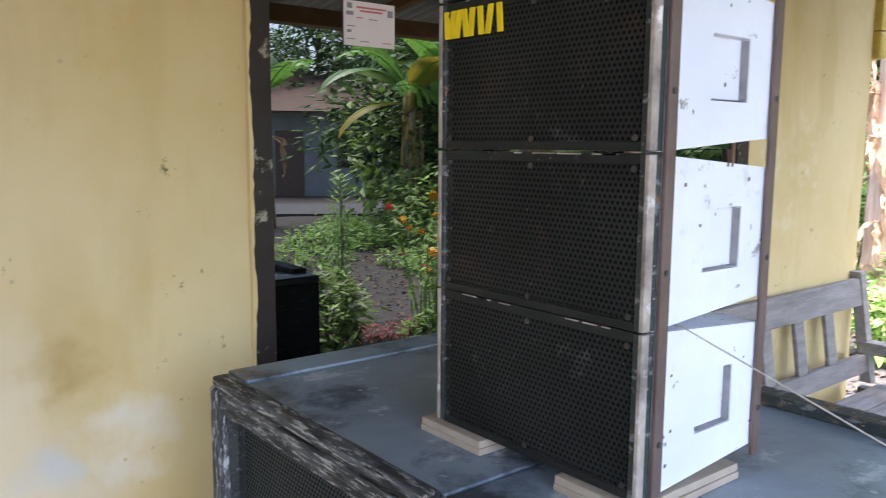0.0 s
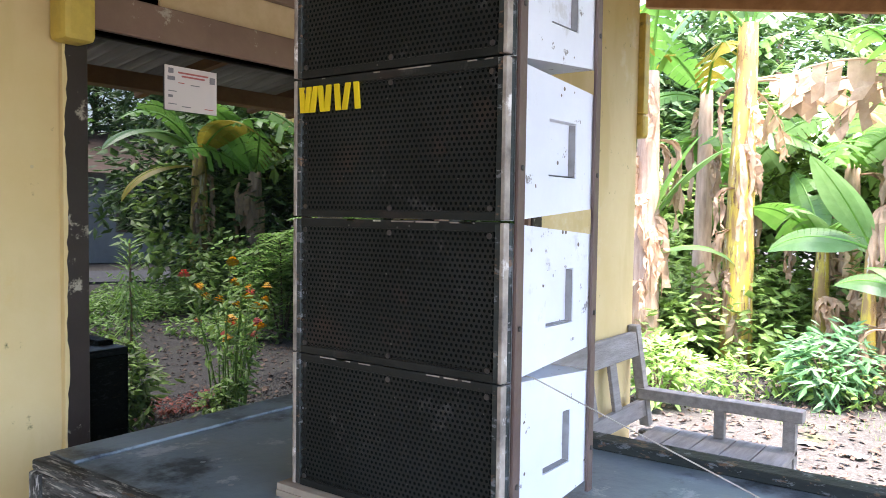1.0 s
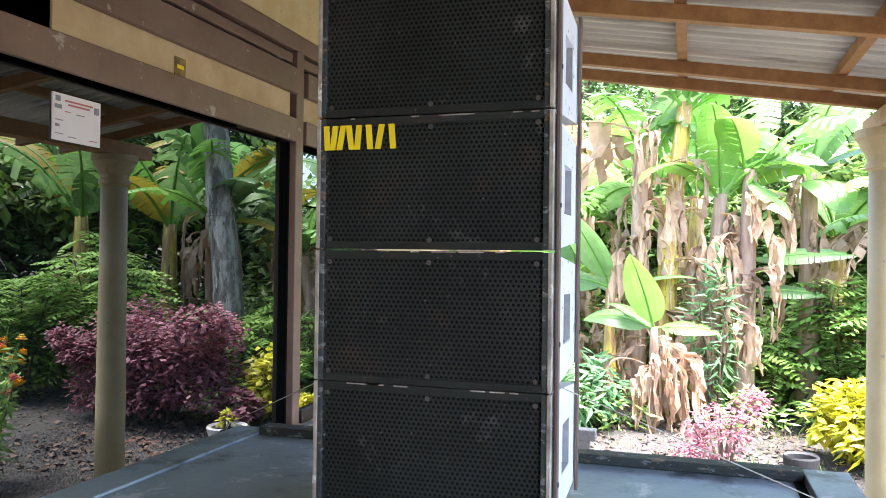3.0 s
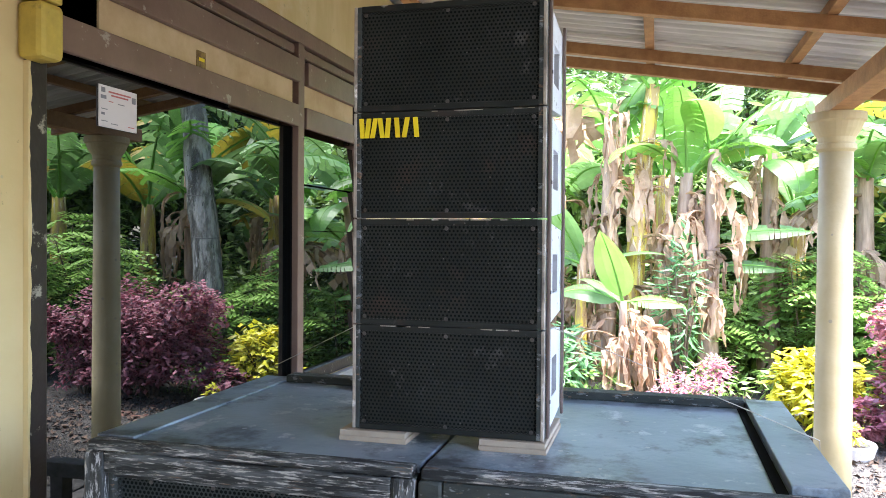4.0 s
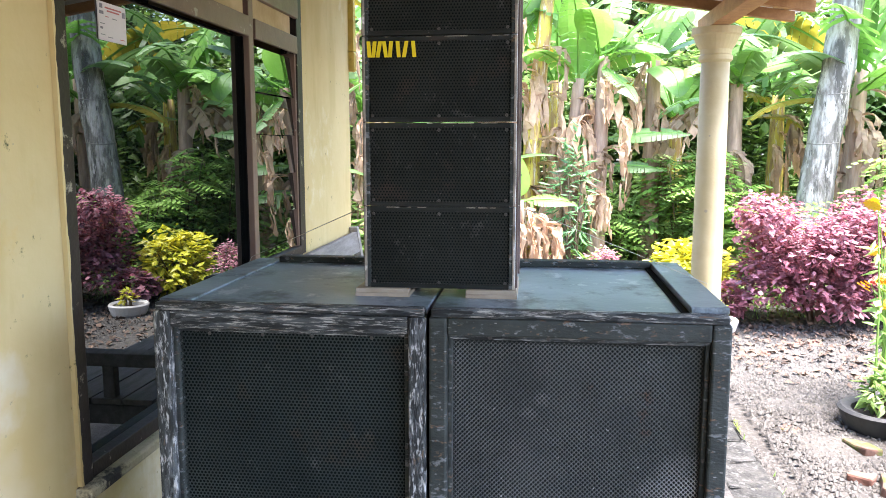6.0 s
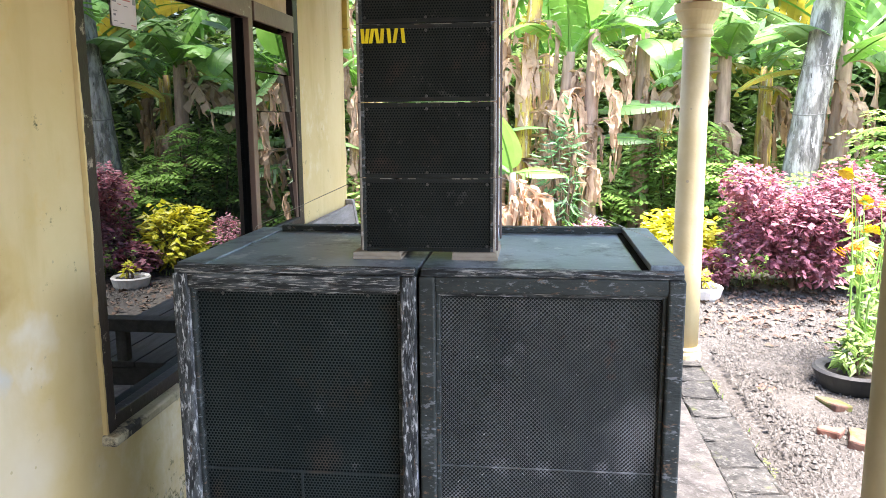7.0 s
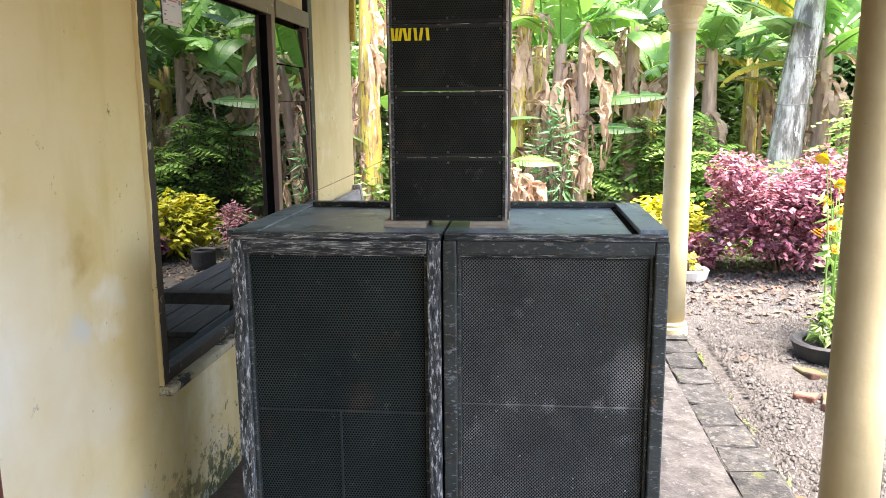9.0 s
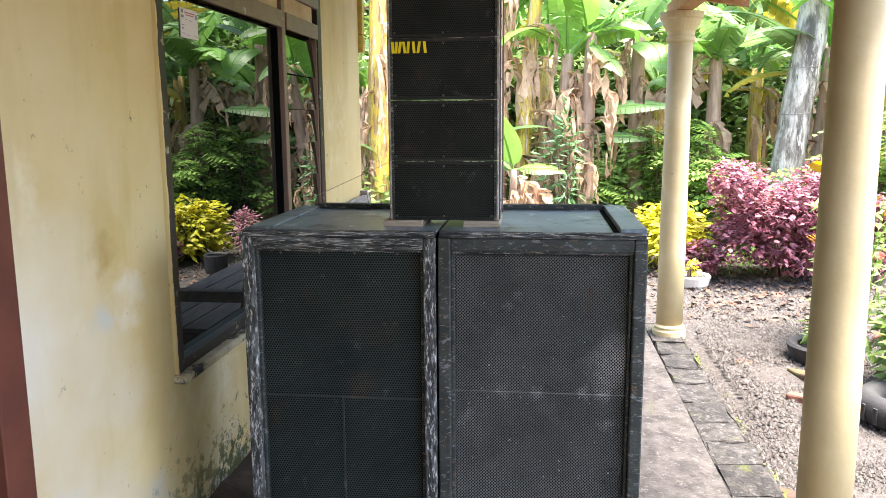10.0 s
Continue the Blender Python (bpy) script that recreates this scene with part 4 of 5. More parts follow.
def shrub(name, rng, at, size, leaf, count, material, label, category, group="", aspect=0.5, twigs=7, clumps=1):
    e = thing(name, at, label, category, group)
    for k in range(twigs):
        a = 6.283 * k / twigs + rng.uniform(-0.3, 0.3)
        bm = bmesh.new()
        tip = (math.cos(a) * size[0] * 0.6, math.sin(a) * size[1] * 0.6, size[2] * rng.uniform(1.0, 1.5))
        tube(bm, [(0.03 * math.cos(a), 0.03 * math.sin(a), -0.03), (tip[0] * 0.4, tip[1] * 0.4, tip[2] * 0.5), tip], [0.016, 0.011, 0.005], 6)
        part("stem", bm, M_TWIG, e)
    v, f = leaf_cloud(rng, count if clumps < 2 else count // 3, (0, 0, size[2] * (1.02 if clumps < 2 else 0.85)), size if clumps < 2 else [q * 0.8 for q in size], leaf, aspect)
    for k in range(clumps if clumps > 1 else 0):
        a, q = 6.283 * k / clumps + rng.uniform(-0.3, 0.3), rng.uniform(0.30, 0.48)
        rr = rng.uniform(0.45, 0.8)
        v2, f2 = leaf_cloud(rng, count // clumps, (math.cos(a) * size[0] * rr, math.sin(a) * size[1] * rr, size[2] * rng.uniform(0.45, 1.7)), [c * q for c in size], leaf, aspect, 0.3)
        n0 = len(v)
        v += v2
        f += [tuple(i + n0 for i in t) for t in f2]
    raw_mesh("foliage", v, f, material, e)
    return e


def banana_leaf(rng, base, yaw, rise, length, width, droop, tear, bend=0.0, tilt=0.0):
    """Blade of two folded halves along an arching midrib; tear opens gaps between strips."""
    verts, faces = [], []
    n, width = 18, width * 1.1
    pts, p, ang = [], Vector(base), rise
    for i in range(n + 1):
        pts.append(p.copy())
        h = Vector((math.cos(yaw + bend * i / n), math.sin(yaw + bend * i / n), 0))
        p = p + (h * math.cos(ang) + Vector((0, 0, 1)) * math.sin(ang)) * (length / n)
        ang -= droop / n * (0.4 + 1.2 * i / n)
    for side in (-1, 1):
        for i in range(2, n):
            t0, t1 = i / n, (i + 1) / n
            wa = width * max(0.001, math.sin(math.pi * min(1, (t0 - 0.1) / 0.9) ** 0.8)) ** 0.75 * 0.5
            wb = width * max(0.0001, math.sin(math.pi * min(1, (t1 - 0.1) / 0.9) ** 0.8)) ** 0.75 * 0.5
            d = (pts[i + 1] - pts[i]).normalized()
            s = d.cross(Vector((0, 0, 1)))
            if s.length < 0.05:
                s = Vector((-math.sin(yaw), math.cos(yaw), 0))
            s = s.normalized()
            s = (s * math.cos(tilt) + s.cross(d) * math.sin(tilt)) * side
            fold = 0.16 + (rng.uniform(-0.1, 0.9) if tear > rng.random() else 0.0)
            back = d * (0.12 * length / n * rng.uniform(0, 2) if tear else 0.0)
            shrink = 0.12 if tear > rng.random() else 0.0
            k = len(verts)
            e0 = pts[i] + s * wa + Vector((0, 0, -1)) * wa * fold + d * (shrink * length / n)
            e1 = pts[i + 1] + s * wb + Vector((0, 0, -1)) * wb * fold - back - d * (shrink * length / n)
            verts += [pts[i], pts[i + 1], e1, e0, (pts[i] + e0) / 2 + Vector((0, 0, wa * 0.10)), (pts[i + 1] + e1) / 2 + Vector((0, 0, wb * 0.10))]
            faces += [(k, k + 1, k + 5, k + 4), (k + 4, k + 5, k + 2, k + 3)]
    return verts, faces, pts


def banana_plant(rng, at, height, radius, leaves, dry, leaf_len=1.5, leaf_w=0.42, dry_stem=False, leaf_mat=None, lean=(0.0, 0.0), group="banana plants", label=""):
    e = thing("banana_plant", at, label or ("banana plant with %s stem, green and dry brown leaves" % ("dry brown" if dry_stem else "yellow-green")), "banana plant", group)
    bm = bmesh.new()
    n = 9
    pts = [(lean[0] * (i / n) ** 1.4 * height, lean[1] * (i / n) ** 1.4 * height, -0.05 + height * i / n) for i in range(n + 1)]
    tube(bm, pts, [radius * (1.25 - 0.55 * (i / n)) * (1 + 0.05 * math.sin(i * 2.7)) for i in range(n + 1)], 14)
    part("stem", bm, M_STEMDRY if dry_stem else M_STEM, e, smooth=True)
    top = Vector(pts[-1])
    # dry sheaths clinging to the stem
    for k in range(dry):
        add_dry(rng, e, rng.uniform(0.35, 1.0) * height, rng.uniform(0, 6.283), rng.uniform(0.35, 0.6) * leaf_len, rng.uniform(0.14, 0.32), rng.uniform(0.06, 0.35))
    for k in range(leaves):
        yaw = 6.283 * k / leaves * 1.0 + rng.uniform(-0.45, 0.45)
        L = leaf_len * rng.uniform(0.8, 1.2)
        v, f, pp = banana_leaf(rng, top - Vector((0, 0, 0.1)), yaw, rng.uniform(0.65, 1.35), L, leaf_w * rng.uniform(0.8, 1.2), rng.uniform(0.9, 2.0), rng.choice((0.05, 0.3, 0.7)), rng.uniform(-0.3, 0.3), rng.uniform(-0.7, 0.7))
        ob = raw_mesh("leaf", v, f, leaf_mat or rng.choice((M_BLEAF, M_BLEAF, M_BLEAF, M_BLEAF, M_BLEAF, M_BLEAF2, M_BLEAF2, M_DEEPLEAF, M_BLEAFY)), e)
        bm = bmesh.new()
        tube(bm, pp, [0.022 * leaf_len / 1.5 * (1 - 0.85 * i / len(pp)) for i in range(len(pp))], 5)
        part("midrib", bm, M_BLEAF2, ob)
    return e


def hanging_strips(rng, base, yaw, rise, length, droop, strip):
    """A dead leaf: bare arching midrib with limp strips hanging from it."""
    verts, faces, pts = [], [], []
    n, p, ang = 11, Vector(base), rise
    h = Vector((math.cos(yaw), math.sin(yaw), 0))
    for i in range(n + 1):
        pts.append(p.copy())
        p = p + (h * math.cos(ang) + Vector((0, 0, 1)) * math.sin(ang)) * (length / n)
        ang -= droop / n
    side = Vector((-h.y, h.x, 0))
    for i in range(2, n):
        for s in (-1, 1):
            if rng.random() < 0.3:
                continue
            L = strip * rng.uniform(0.3, 1.7) * math.sin(math.pi * (0.15 + 0.8 * i / n))
            a, b = pts[i], pts[i + 1] - (pts[i + 1] - pts[i]) * rng.uniform(0, 0.3)
            out = side * s * rng.uniform(0.01, 0.13)
            sway = h * rng.uniform(-0.12, 0.12) + side * rng.uniform(-0.08, 0.08)
            k = len(verts)
            m0, m1 = a + out - Vector((0, 0, L * 0.5)), b + out - Vector((0, 0, L * 0.5))
            verts += [a, b, m1, m0, m1 - Vector((0, 0, L * 0.5)) + sway - out * 0.5, m0 - Vector((0, 0, L * rng.uniform(0.3, 0.5))) + sway]
            faces += [(k, k + 1, k + 2, k + 3), (k + 3, k + 2, k + 4, k + 5)]
    return verts, faces, pts


def add_strips(rng, plant, z, yaw, rise, length, droop, strip):
    v, f, pp = hanging_strips(rng, (0, 0, z), yaw, rise, length, droop, strip)
    o = raw_mesh("dead_leaf", v, f, M_DRYLEAF, plant, "dead leaf hanging in pale strips")
    bm = bmesh.new()
    tube(bm, pp, [0.02 * (1 - 0.8 * i / len(pp)) for i in range(len(pp))], 5)
    part("midrib", bm, M_DRYLEAF, o)


def add_dry(rng, plant, z, yaw, length, width, out=0.2):
    """A limp dead leaf: a crumpled sheet that leaves the stem and hangs down."""
    h, side = Vector((math.cos(yaw), math.sin(yaw), 0)), Vector((-math.sin(yaw), math.cos(yaw), 0))
    verts, faces = [], []
    n, m = 10, 3
    for strip in range(rng.choice((2, 3, 3, 4))):
        sd, shift, ln_ = rng.uniform(0, 90), rng.uniform(-0.5, 0.5) * width, length * rng.uniform(0.5, 1.15)
        base = len(verts)
        wide = width * rng.uniform(0.18, 0.42)
        turn = rng.uniform(-0.9, 0.9)
        for i in range(n + 1):
            t = i / n
            c = h * (0.07 + out * math.sin(min(1, t * 1.8) * 1.57)) + side * (shift * min(1, t * 2)) + Vector((0, 0, z + 0.10 * math.sin(t * 3.1) * out / 0.2 - ln_ * t ** 1.3))
            w = wide * (0.3 + 0.7 * math.sin(math.pi * min(1, 0.1 + t * 0.8))) * 0.5
            across = side * math.cos(turn * t * 2) + h * math.sin(turn * t * 2)
            for j in range(m + 1):
                u = 2 * j / m - 1
                p = c + across * (u * w) + h * (0.02 * (j % 2))
                p += noise.noise_vector(Vector((sd + t * 5, u * 1.2, 0))) * 0.07 * (0.3 + t)
                if i == n:
                    p.z += rng.uniform(-0.06, 0.10)
                verts.append(p)
        for i in range(n):
            for j in range(m):
                if rng.random() < 0.16 and i > 2 and j != 1:
                    continue
                a = base + i * (m + 1) + j
                faces.append((a, a + 1, a + m + 2, a + m + 1))
    raw_mesh("dead_leaf", verts, faces, M_DRYLEAF, plant, "limp crumpled dead leaf")


def add_leaf(rng, plant, z, yaw, rise, length, width, droop, material, tear=0.0, bend=0.0, tilt=0.0):
    v, f, pp = banana_leaf(rng, (0, 0, z), radians(yaw), rise, length, width, droop, tear, bend, tilt)
    o = raw_mesh("leaf", v, f, material, plant)
    bm = bmesh.new()
    tube(bm, pp, [0.018 * (1 - 0.85 * i / len(pp)) for i in range(len(pp))], 5)
    part("midrib", bm, M_BLEAF2, o)


rb = random.Random(11)
G = -0.12
# plants beyond the house corner
p = banana_plant(rb, (9.0, 2.52, G), 3.9, 0.15, 6, 2, 1.7, 0.45, lean=(0.0, -0.01))
for yaw, rise, L, dr in ((-55, 0.25, 1.9, 0.75), (-75, 0.1, 1.5, 0.9), (-30, -0.3, 1.1, 1.2)):
    add_strips(rb, p, 3.2, radians(yaw), rise, L, dr, 0.24)
for k in range(6):
    add_dry(rb, p, 2.9 - 0.45 * k, rb.uniform(2.2, 5.2), rb.uniform(0.5, 0.9), rb.uniform(0.16, 0.3), rb.uniform(0.08, 0.25))
p = banana_plant(rb, (9.7, 3.15, G), 3.3, 0.11, 5, 5, 1.6, 0.42, dry_stem=True)
p = banana_plant(rb, (8.6, 3.45, G), 3.4, 0.15, 5, 7, 1.5, 0.40, dry_stem=True)
for k in range(9):
    add_dry(rb, p, 3.2 - 0.32 * k, rb.uniform(2.2, 5.4), rb.uniform(0.5, 0.9), rb.uniform(0.16, 0.34), rb.uniform(0.08, 0.3))
add_leaf(rb, p, 1.55, -80, 1.05, 1.3, 0.42, 0.7, M_BLEAF)
add_leaf(rb, p, 1.5, -60, 1.3, 1.3, 0.40, 0.6, M_BLEAF2)
add_leaf(rb, p, 1.2, -75, 0.5, 1.1, 0.40, 1.6, M_BLEAF)
# the broad blue-green leaf
p = banana_plant(rb, (8.5, 1.12, G), 1.45, 0.07, 1, 3, 1.0, 0.40, label="slim banana plant with broad green leaves")
add_leaf(rb, p, 1.42, 140, 1.0, 1.15, 0.50, 0.35, M_BLEAF)
add_leaf(rb, p, 1.4, 100, 0.4, 1.0, 0.38, 1.3, M_BLEAF, tilt=0.6)
add_leaf(rb, p, 1.3, -100, 0.55, 1.0, 0.40, 0.9, M_BLEAF)
# young plant with the lime leaf
p = banana_plant(rb, (7.9, 0.62, G), 1.08, 0.055, 0, 0, 1.0, 0.3, dry_stem=True, label="young banana plant with bright lime-green leaves")
add_leaf(rb, p, 1.0, 150, 1.15, 0.90, 0.40, 0.30, M_BLEAF2)
add_leaf(rb, p, 1.0, 95, 0.5, 0.75, 0.28, 1.1, M_BLEAF, tilt=0.6)
add_leaf(rb, p, 1.02, -85, 0.15, 0.66, 0.21, 0.6, M_BLEAF2, 0.1, tilt=-0.6)
add_leaf(rb, p, 0.95, 60, 0.9, 0.7, 0.26, 1.3, M_BLEAF)
for k in range(16):
    add_dry(rb, p, rb.uniform(0.4, 0.95), rb.uniform(1.2, 5.2), rb.uniform(0.4, 0.85), rb.uniform(0.10, 0.24), rb.uniform(0.1, 0.4))
# the dry cluster behind it
p = banana_plant(rb, (8.6, 0.60, G), 3.5, 0.115, 6, 4, 1.5, 0.38, lean=(0.0, -0.075))
for yaw, rise, L, dr in ((100, 0.35, 1.5, 1.1), (80, 0.2, 1.2, 1.3), (120, 0.5, 1.7, 1.2)):
    add_strips(rb, p, 3.0, radians(yaw), rise, L, dr, 0.26)
for k in range(11):
    add_dry(rb, p, 3.3 - 0.27 * k, rb.uniform(1.6, 5.0), rb.uniform(0.5, 1.0), rb.uniform(0.18, 0.36), rb.uniform(0.1, 0.45))
p = banana_plant(rb, (8.7, 0.86, G), 2.9, 0.11, 5, 6, 1.4, 0.38, dry_stem=True, lean=(0.0, -0.02))
for k in range(10):
    add_dry(rb, p, 2.8 - 0.25 * k, rb.uniform(1.6, 5.0), rb.uniform(0.5, 0.9), rb.uniform(0.18, 0.36), rb.uniform(0.1, 0.45))
p = banana_plant(rb, (8.7, 0.08, G), 2.5, 0.10, 6, 6, 1.3, 0.40, dry_stem=True, lean=(0.0, -0.05))
for k in range(10):
    add_dry(rb, p, 2.4 - 0.21 * k, rb.uniform(1.6, 5.0), rb.uniform(0.5, 0.8), rb.uniform(0.18, 0.36), rb.uniform(0.1, 0.4))
# stem with the long level leaves
p = banana_plant(rb, (8.6, -0.28, G), 2.75, 0.10, 3, 5, 1.3, 0.40, dry_stem=True, lean=(0.0, -0.02))
add_leaf(rb, p, 1.38, -88, 0.14, 0.85, 0.22, 0.5, M_BLEAF, 0.15, tilt=-0.6)
add_leaf(rb, p, 1.72, -92, 0.18, 1.12, 0.24, 0.35, M_BLEAF, 0.15, tilt=-0.7)
add_leaf(rb, p, 2.72, -95, 0.45, 0.85, 0.32, 1.3, M_BLEAF, 0.15, tilt=-0.7)
add_leaf(rb, p, 2.62, 220, -0.5, 0.8, 0.30, 0.5, M_BLEAF, 0.2)
add_leaf(rb, p, 2.70, 165, 0.9, 1.1, 0.40, 1.4, M_BLEAF2)
for k in range(5):
    add_dry(rb, p, 2.3 - 0.35 * k, rb.uniform(1.6, 5.0), rb.uniform(0.5, 0.8), rb.uniform(0.14, 0.3), rb.uniform(0.1, 0.4))
# the dark hanging leaf and its neighbours
p = banana_plant(rb, (9.1, -0.98, G), 2.75, 0.11, 4, 4, 1.5, 0.44, dry_stem=True)
add_leaf(rb, p, 2.6, 200, 0.1, 0.85, 0.50, 1.9, M_DEEPLEAF)
add_leaf(rb, p, 2.7, -70, 0.6, 1.3, 0.46, 1.3, M_BLEAF)
add_leaf(rb, p, 2.6, 120, 0.7, 1.1, 0.42, 1.4, M_BLEAF2)
p = banana_plant(rb, (9.2, -2.0, G), 2.6, 0.11, 5, 5, 1.6, 0.50, dry_stem=True)
for yaw, z, rise, L, mm in ((-92, 1.95, 0.35, 0.9, M_BLEAFY), (-100, 2.3, 0.6, 1.5, M_BLEAF), (100, 2.2, 0.2, 1.2, M_BLEAF), (180, 2.3, 0.8, 1.3, M_BLEAF), (140, 2.4, 0.5, 1.3, M_BLEAF2)):
    add_leaf(rb, p, z, yaw, rise, L, 0.44, 1.4, mm, 0.15)
for k in range(4):
    add_strips(rb, p, 2.2, radians(rb.uniform(70, 150)), 0.1, 1.3, 1.4, 0.2)
p = banana_plant(rb, (9.0, -3.3, G), 2.6, 0.12, 6, 7, 1.9, 0.5, dry_stem=True, lean=(0.0, -0.03))
for yaw, z, rise, L, mm in ((130, 2.2, 0.7, 1.7, M_BLEAF), (95, 2.2, 0.9, 1.8, M_BLEAF), (100, 2.1, 0.3, 1.4, M_BLEAFY), (200, 2.2, 0.6, 1.6, M_BLEAF2)):
    add_leaf(rb, p, z, yaw, rise, L, 0.5, 1.3, mm, 0.1)
for k in range(8):
    add_dry(rb, p, 2.3 - 0.25 * k, rb.uniform(1.6, 5.0), rb.uniform(0.5, 0.9), rb.uniform(0.18, 0.36), rb.uniform(0.1, 0.4))
banana_plant(rb, (10.2, 0.2, G), 2.6, 0.12, 8, 9, 1.7, 0.48)
banana_plant(rb, (10.4, 1.6, G), 2.4, 0.12, 8, 10, 1.7, 0.48, dry_stem=True)
banana_plant(rb, (10.5, -1.5, G), 2.1, 0.12, 9, 4, 1.7, 0.5)
banana_plant(rb, (10.6, -2.9, G), 2.4, 0.12, 9, 5, 1.8, 0.5)
banana_plant(rb, (10.6, 3.0, G), 2.2, 0.13, 8, 8, 1.6, 0.46, dry_stem=True)
banana_plant(rb, (9.8, 4.5, G), 2.8, 0.14, 7, 9, 1.7, 0.46)
banana_plant(rb, (9.6, 1.75, G), 1.5, 0.09, 6, 6, 1.2, 0.40)
# those across the yard
p = banana_plant(rb, (8.3, -8.1, G), 2.7, 0.16, 6, 5, 1.7, 0.46)
add_leaf(rb, p, 2.6, 170, 0.5, 2.2, 0.55, 1.5, M_BLEAF)
add_leaf(rb, p, 2.4, 190, 0.1, 1.6, 0.5, 1.5, M_BLEAFY)
banana_plant(rb, (9.0, -7.5, G), 2.4, 0.16, 7, 9, 1.7, 0.46, dry_stem=True)
banana_plant(rb, (8.8, -5.4, G), 2.3, 0.13, 8, 5, 1.9, 0.52)
banana_plant(rb, (9.2, -4.2, G), 2.2, 0.13, 8, 4, 1.9, 0.52)
banana_plant(rb, (9.9, -6.4, G), 2.5, 0.13, 8, 5, 1.9, 0.52)
banana_plant(rb, (7.2, -11.5, G), 2.8, 0.14, 6, 5, 1.7, 0.46)

shrub("pink_shrub", rb, (6.45, -2.16, G), (0.80, 0.80, 0.66), 0.062, 8200, M_PINK, "dense shrub with pink and purple leaves", "shrub", "", 0.8, 11, 26)
shrub("pink_shrub", rb, (6.15, 0.02, G), (0.40, 0.40, 0.38), 0.05, 1100, M_PINK, "small loose shrub with pale pink leaves", "shrub", "", 0.5, 9, 7)
shrub("pink_shrub", rb, (6.4, -2.95, G), (0.5, 0.5, 0.5), 0.06, 3600, M_PINK, "purple-leaved shrub at the yard's edge", "shrub", "", 0.6, 7, 9)
shrub("pink_shrub", rb, (6.45, -1.35, G), (0.28, 0.28, 0.22), 0.085, 500, M_PINK, "low purple-leaved shrub beside the croton", "shrub", "", 0.65)
shrub("yellow_croton", rb, (7.0, -1.12, G), (0.44, 0.46, 0.40), 0.12, 1150, M_CROTON, "bright yellow-leaved croton bush", "shrub", "", 0.55)
shrub("cassava_shrub", rb, (8.2, 0.02, G), (0.30, 0.30, 0.98), 0.15, 300, M_BLUEGREEN, "slender shrub with blue-green narrow leaves", "shrub", "", 0.25)
shrub("leafy_shrub", rb, (7.7, 1.3, G), (0.5, 0.45, 0.4), 0.20, 500, M_BLUEGREEN, "low shrub with long drooping green leaves", "shrub", "", 0.25)
shrub("leafy_shrub", rb, (6.6, 2.5, G), (0.35, 0.4, 0.35), 0.12, 500, M_BRIGHT, "fresh green shrub behind the bench", "shrub", "", 0.5)


def frond_shrub(rng, at, height, spread, count):
    """Thin stems carrying arching fronds of paired leaflets."""
    e = thing("feathery_shrub", at, "tall shrub with feathery fresh green fronds", "shrub", "feathery shrubs")
    heads = []
    for k in range(5):
        a = 6.283 * k / 5 + rng.uniform(-0.4, 0.4)
        tip = Vector((math.cos(a) * spread * 0.45, math.sin(a) * spread * 0.45, height * rng.uniform(0.6, 1.0)))
        heads.append(tip)
        bm = bmesh.new()
        tube(bm, [(0.03 * math.cos(a), 0.03 * math.sin(a), -0.04), tip * 0.5 + Vector((0, 0, 0.06)), tip], [0.018, 0.012, 0.007], 6)
        part("stem", bm, M_TWIG, e)
    V, F = [], []
    for k in range(count):
        p = heads[k % 5] * rng.uniform(0.45, 1.05)
        yaw, L, ang = rng.uniform(0, 6.283), rng.uniform(0.35, 0.65), rng.uniform(0.1, 0.9)
        h = Vector((math.cos(yaw), math.sin(yaw), 0))
        side = Vector((-h.y, h.x, 0))
        n = 9
        for i in range(n):
            p = p + (h * math.cos(ang) + Vector((0, 0, math.sin(ang)))) * (L / n)
            ang -= rng.uniform(0.12, 0.20)
            w = 0.135 * math.sin(math.pi * (0.2 + 0.75 * i / n))
            for sg in (-1, 1):
                d = side * sg * w + h * w * 0.35 - Vector((0, 0, w * rng.uniform(0.1, 0.5)))
                q, c = len(V), h * 0.028
                V += [p, p + d * 0.5 + c, p + d, p + d * 0.5 - c]
                F += [(q, q + 1, q + 2, q + 3)]
    raw_mesh("foliage", V, F, M_BRIGHT, e)
    return e


for sx, sy, sh_, ss, cn in ((8.5, -1.75, 1.5, 0.6, 110), (8.9, -1.35, 1.9, 0.6, 110), (8.0, -2.1, 1.0, 0.6, 100), (7.2, -3.5, 1.7, 0.9, 190), (7.8, -4.4, 1.9, 1.0, 200), (8.9, -0.55, 1.0, 0.5, 60), (7.0, -4.6, 1.5, 0.8, 150)):
    frond_shrub(rb, (sx, sy, G), sh_, ss, cn)



# undergrowth, thicket and trees behind
def mass(name, seed, blobs, leaf, material, label, aspect=0.45):
    rng = random.Random(seed)
    V, F = [], []
    for (x, y, z, sx, sy, sz, cnt) in blobs:
        v, f = leaf_cloud(rng, cnt, (x, y, z), (sx, sy, sz), leaf, aspect, 0.35)
        k = len(V)
        V += v
        F += [tuple(i + k for i in t) for t in f]
    return tagged(raw_mesh(name, V, F, material), label, "foliage", kind="stuff")


rm = random.Random(5)
under, low = [], []
for k in range(70):
    a = radians(-42 + 72 * k / 70 + rm.uniform(-2, 2))
    r = rm.uniform(9.2, 12.5)
    under.append((r * math.cos(a), r * math.sin(a), rm.uniform(0.1, 0.8), rm.uniform(0.6, 1.1), rm.uniform(0.6, 1.1), rm.uniform(0.5, 0.9), 420))
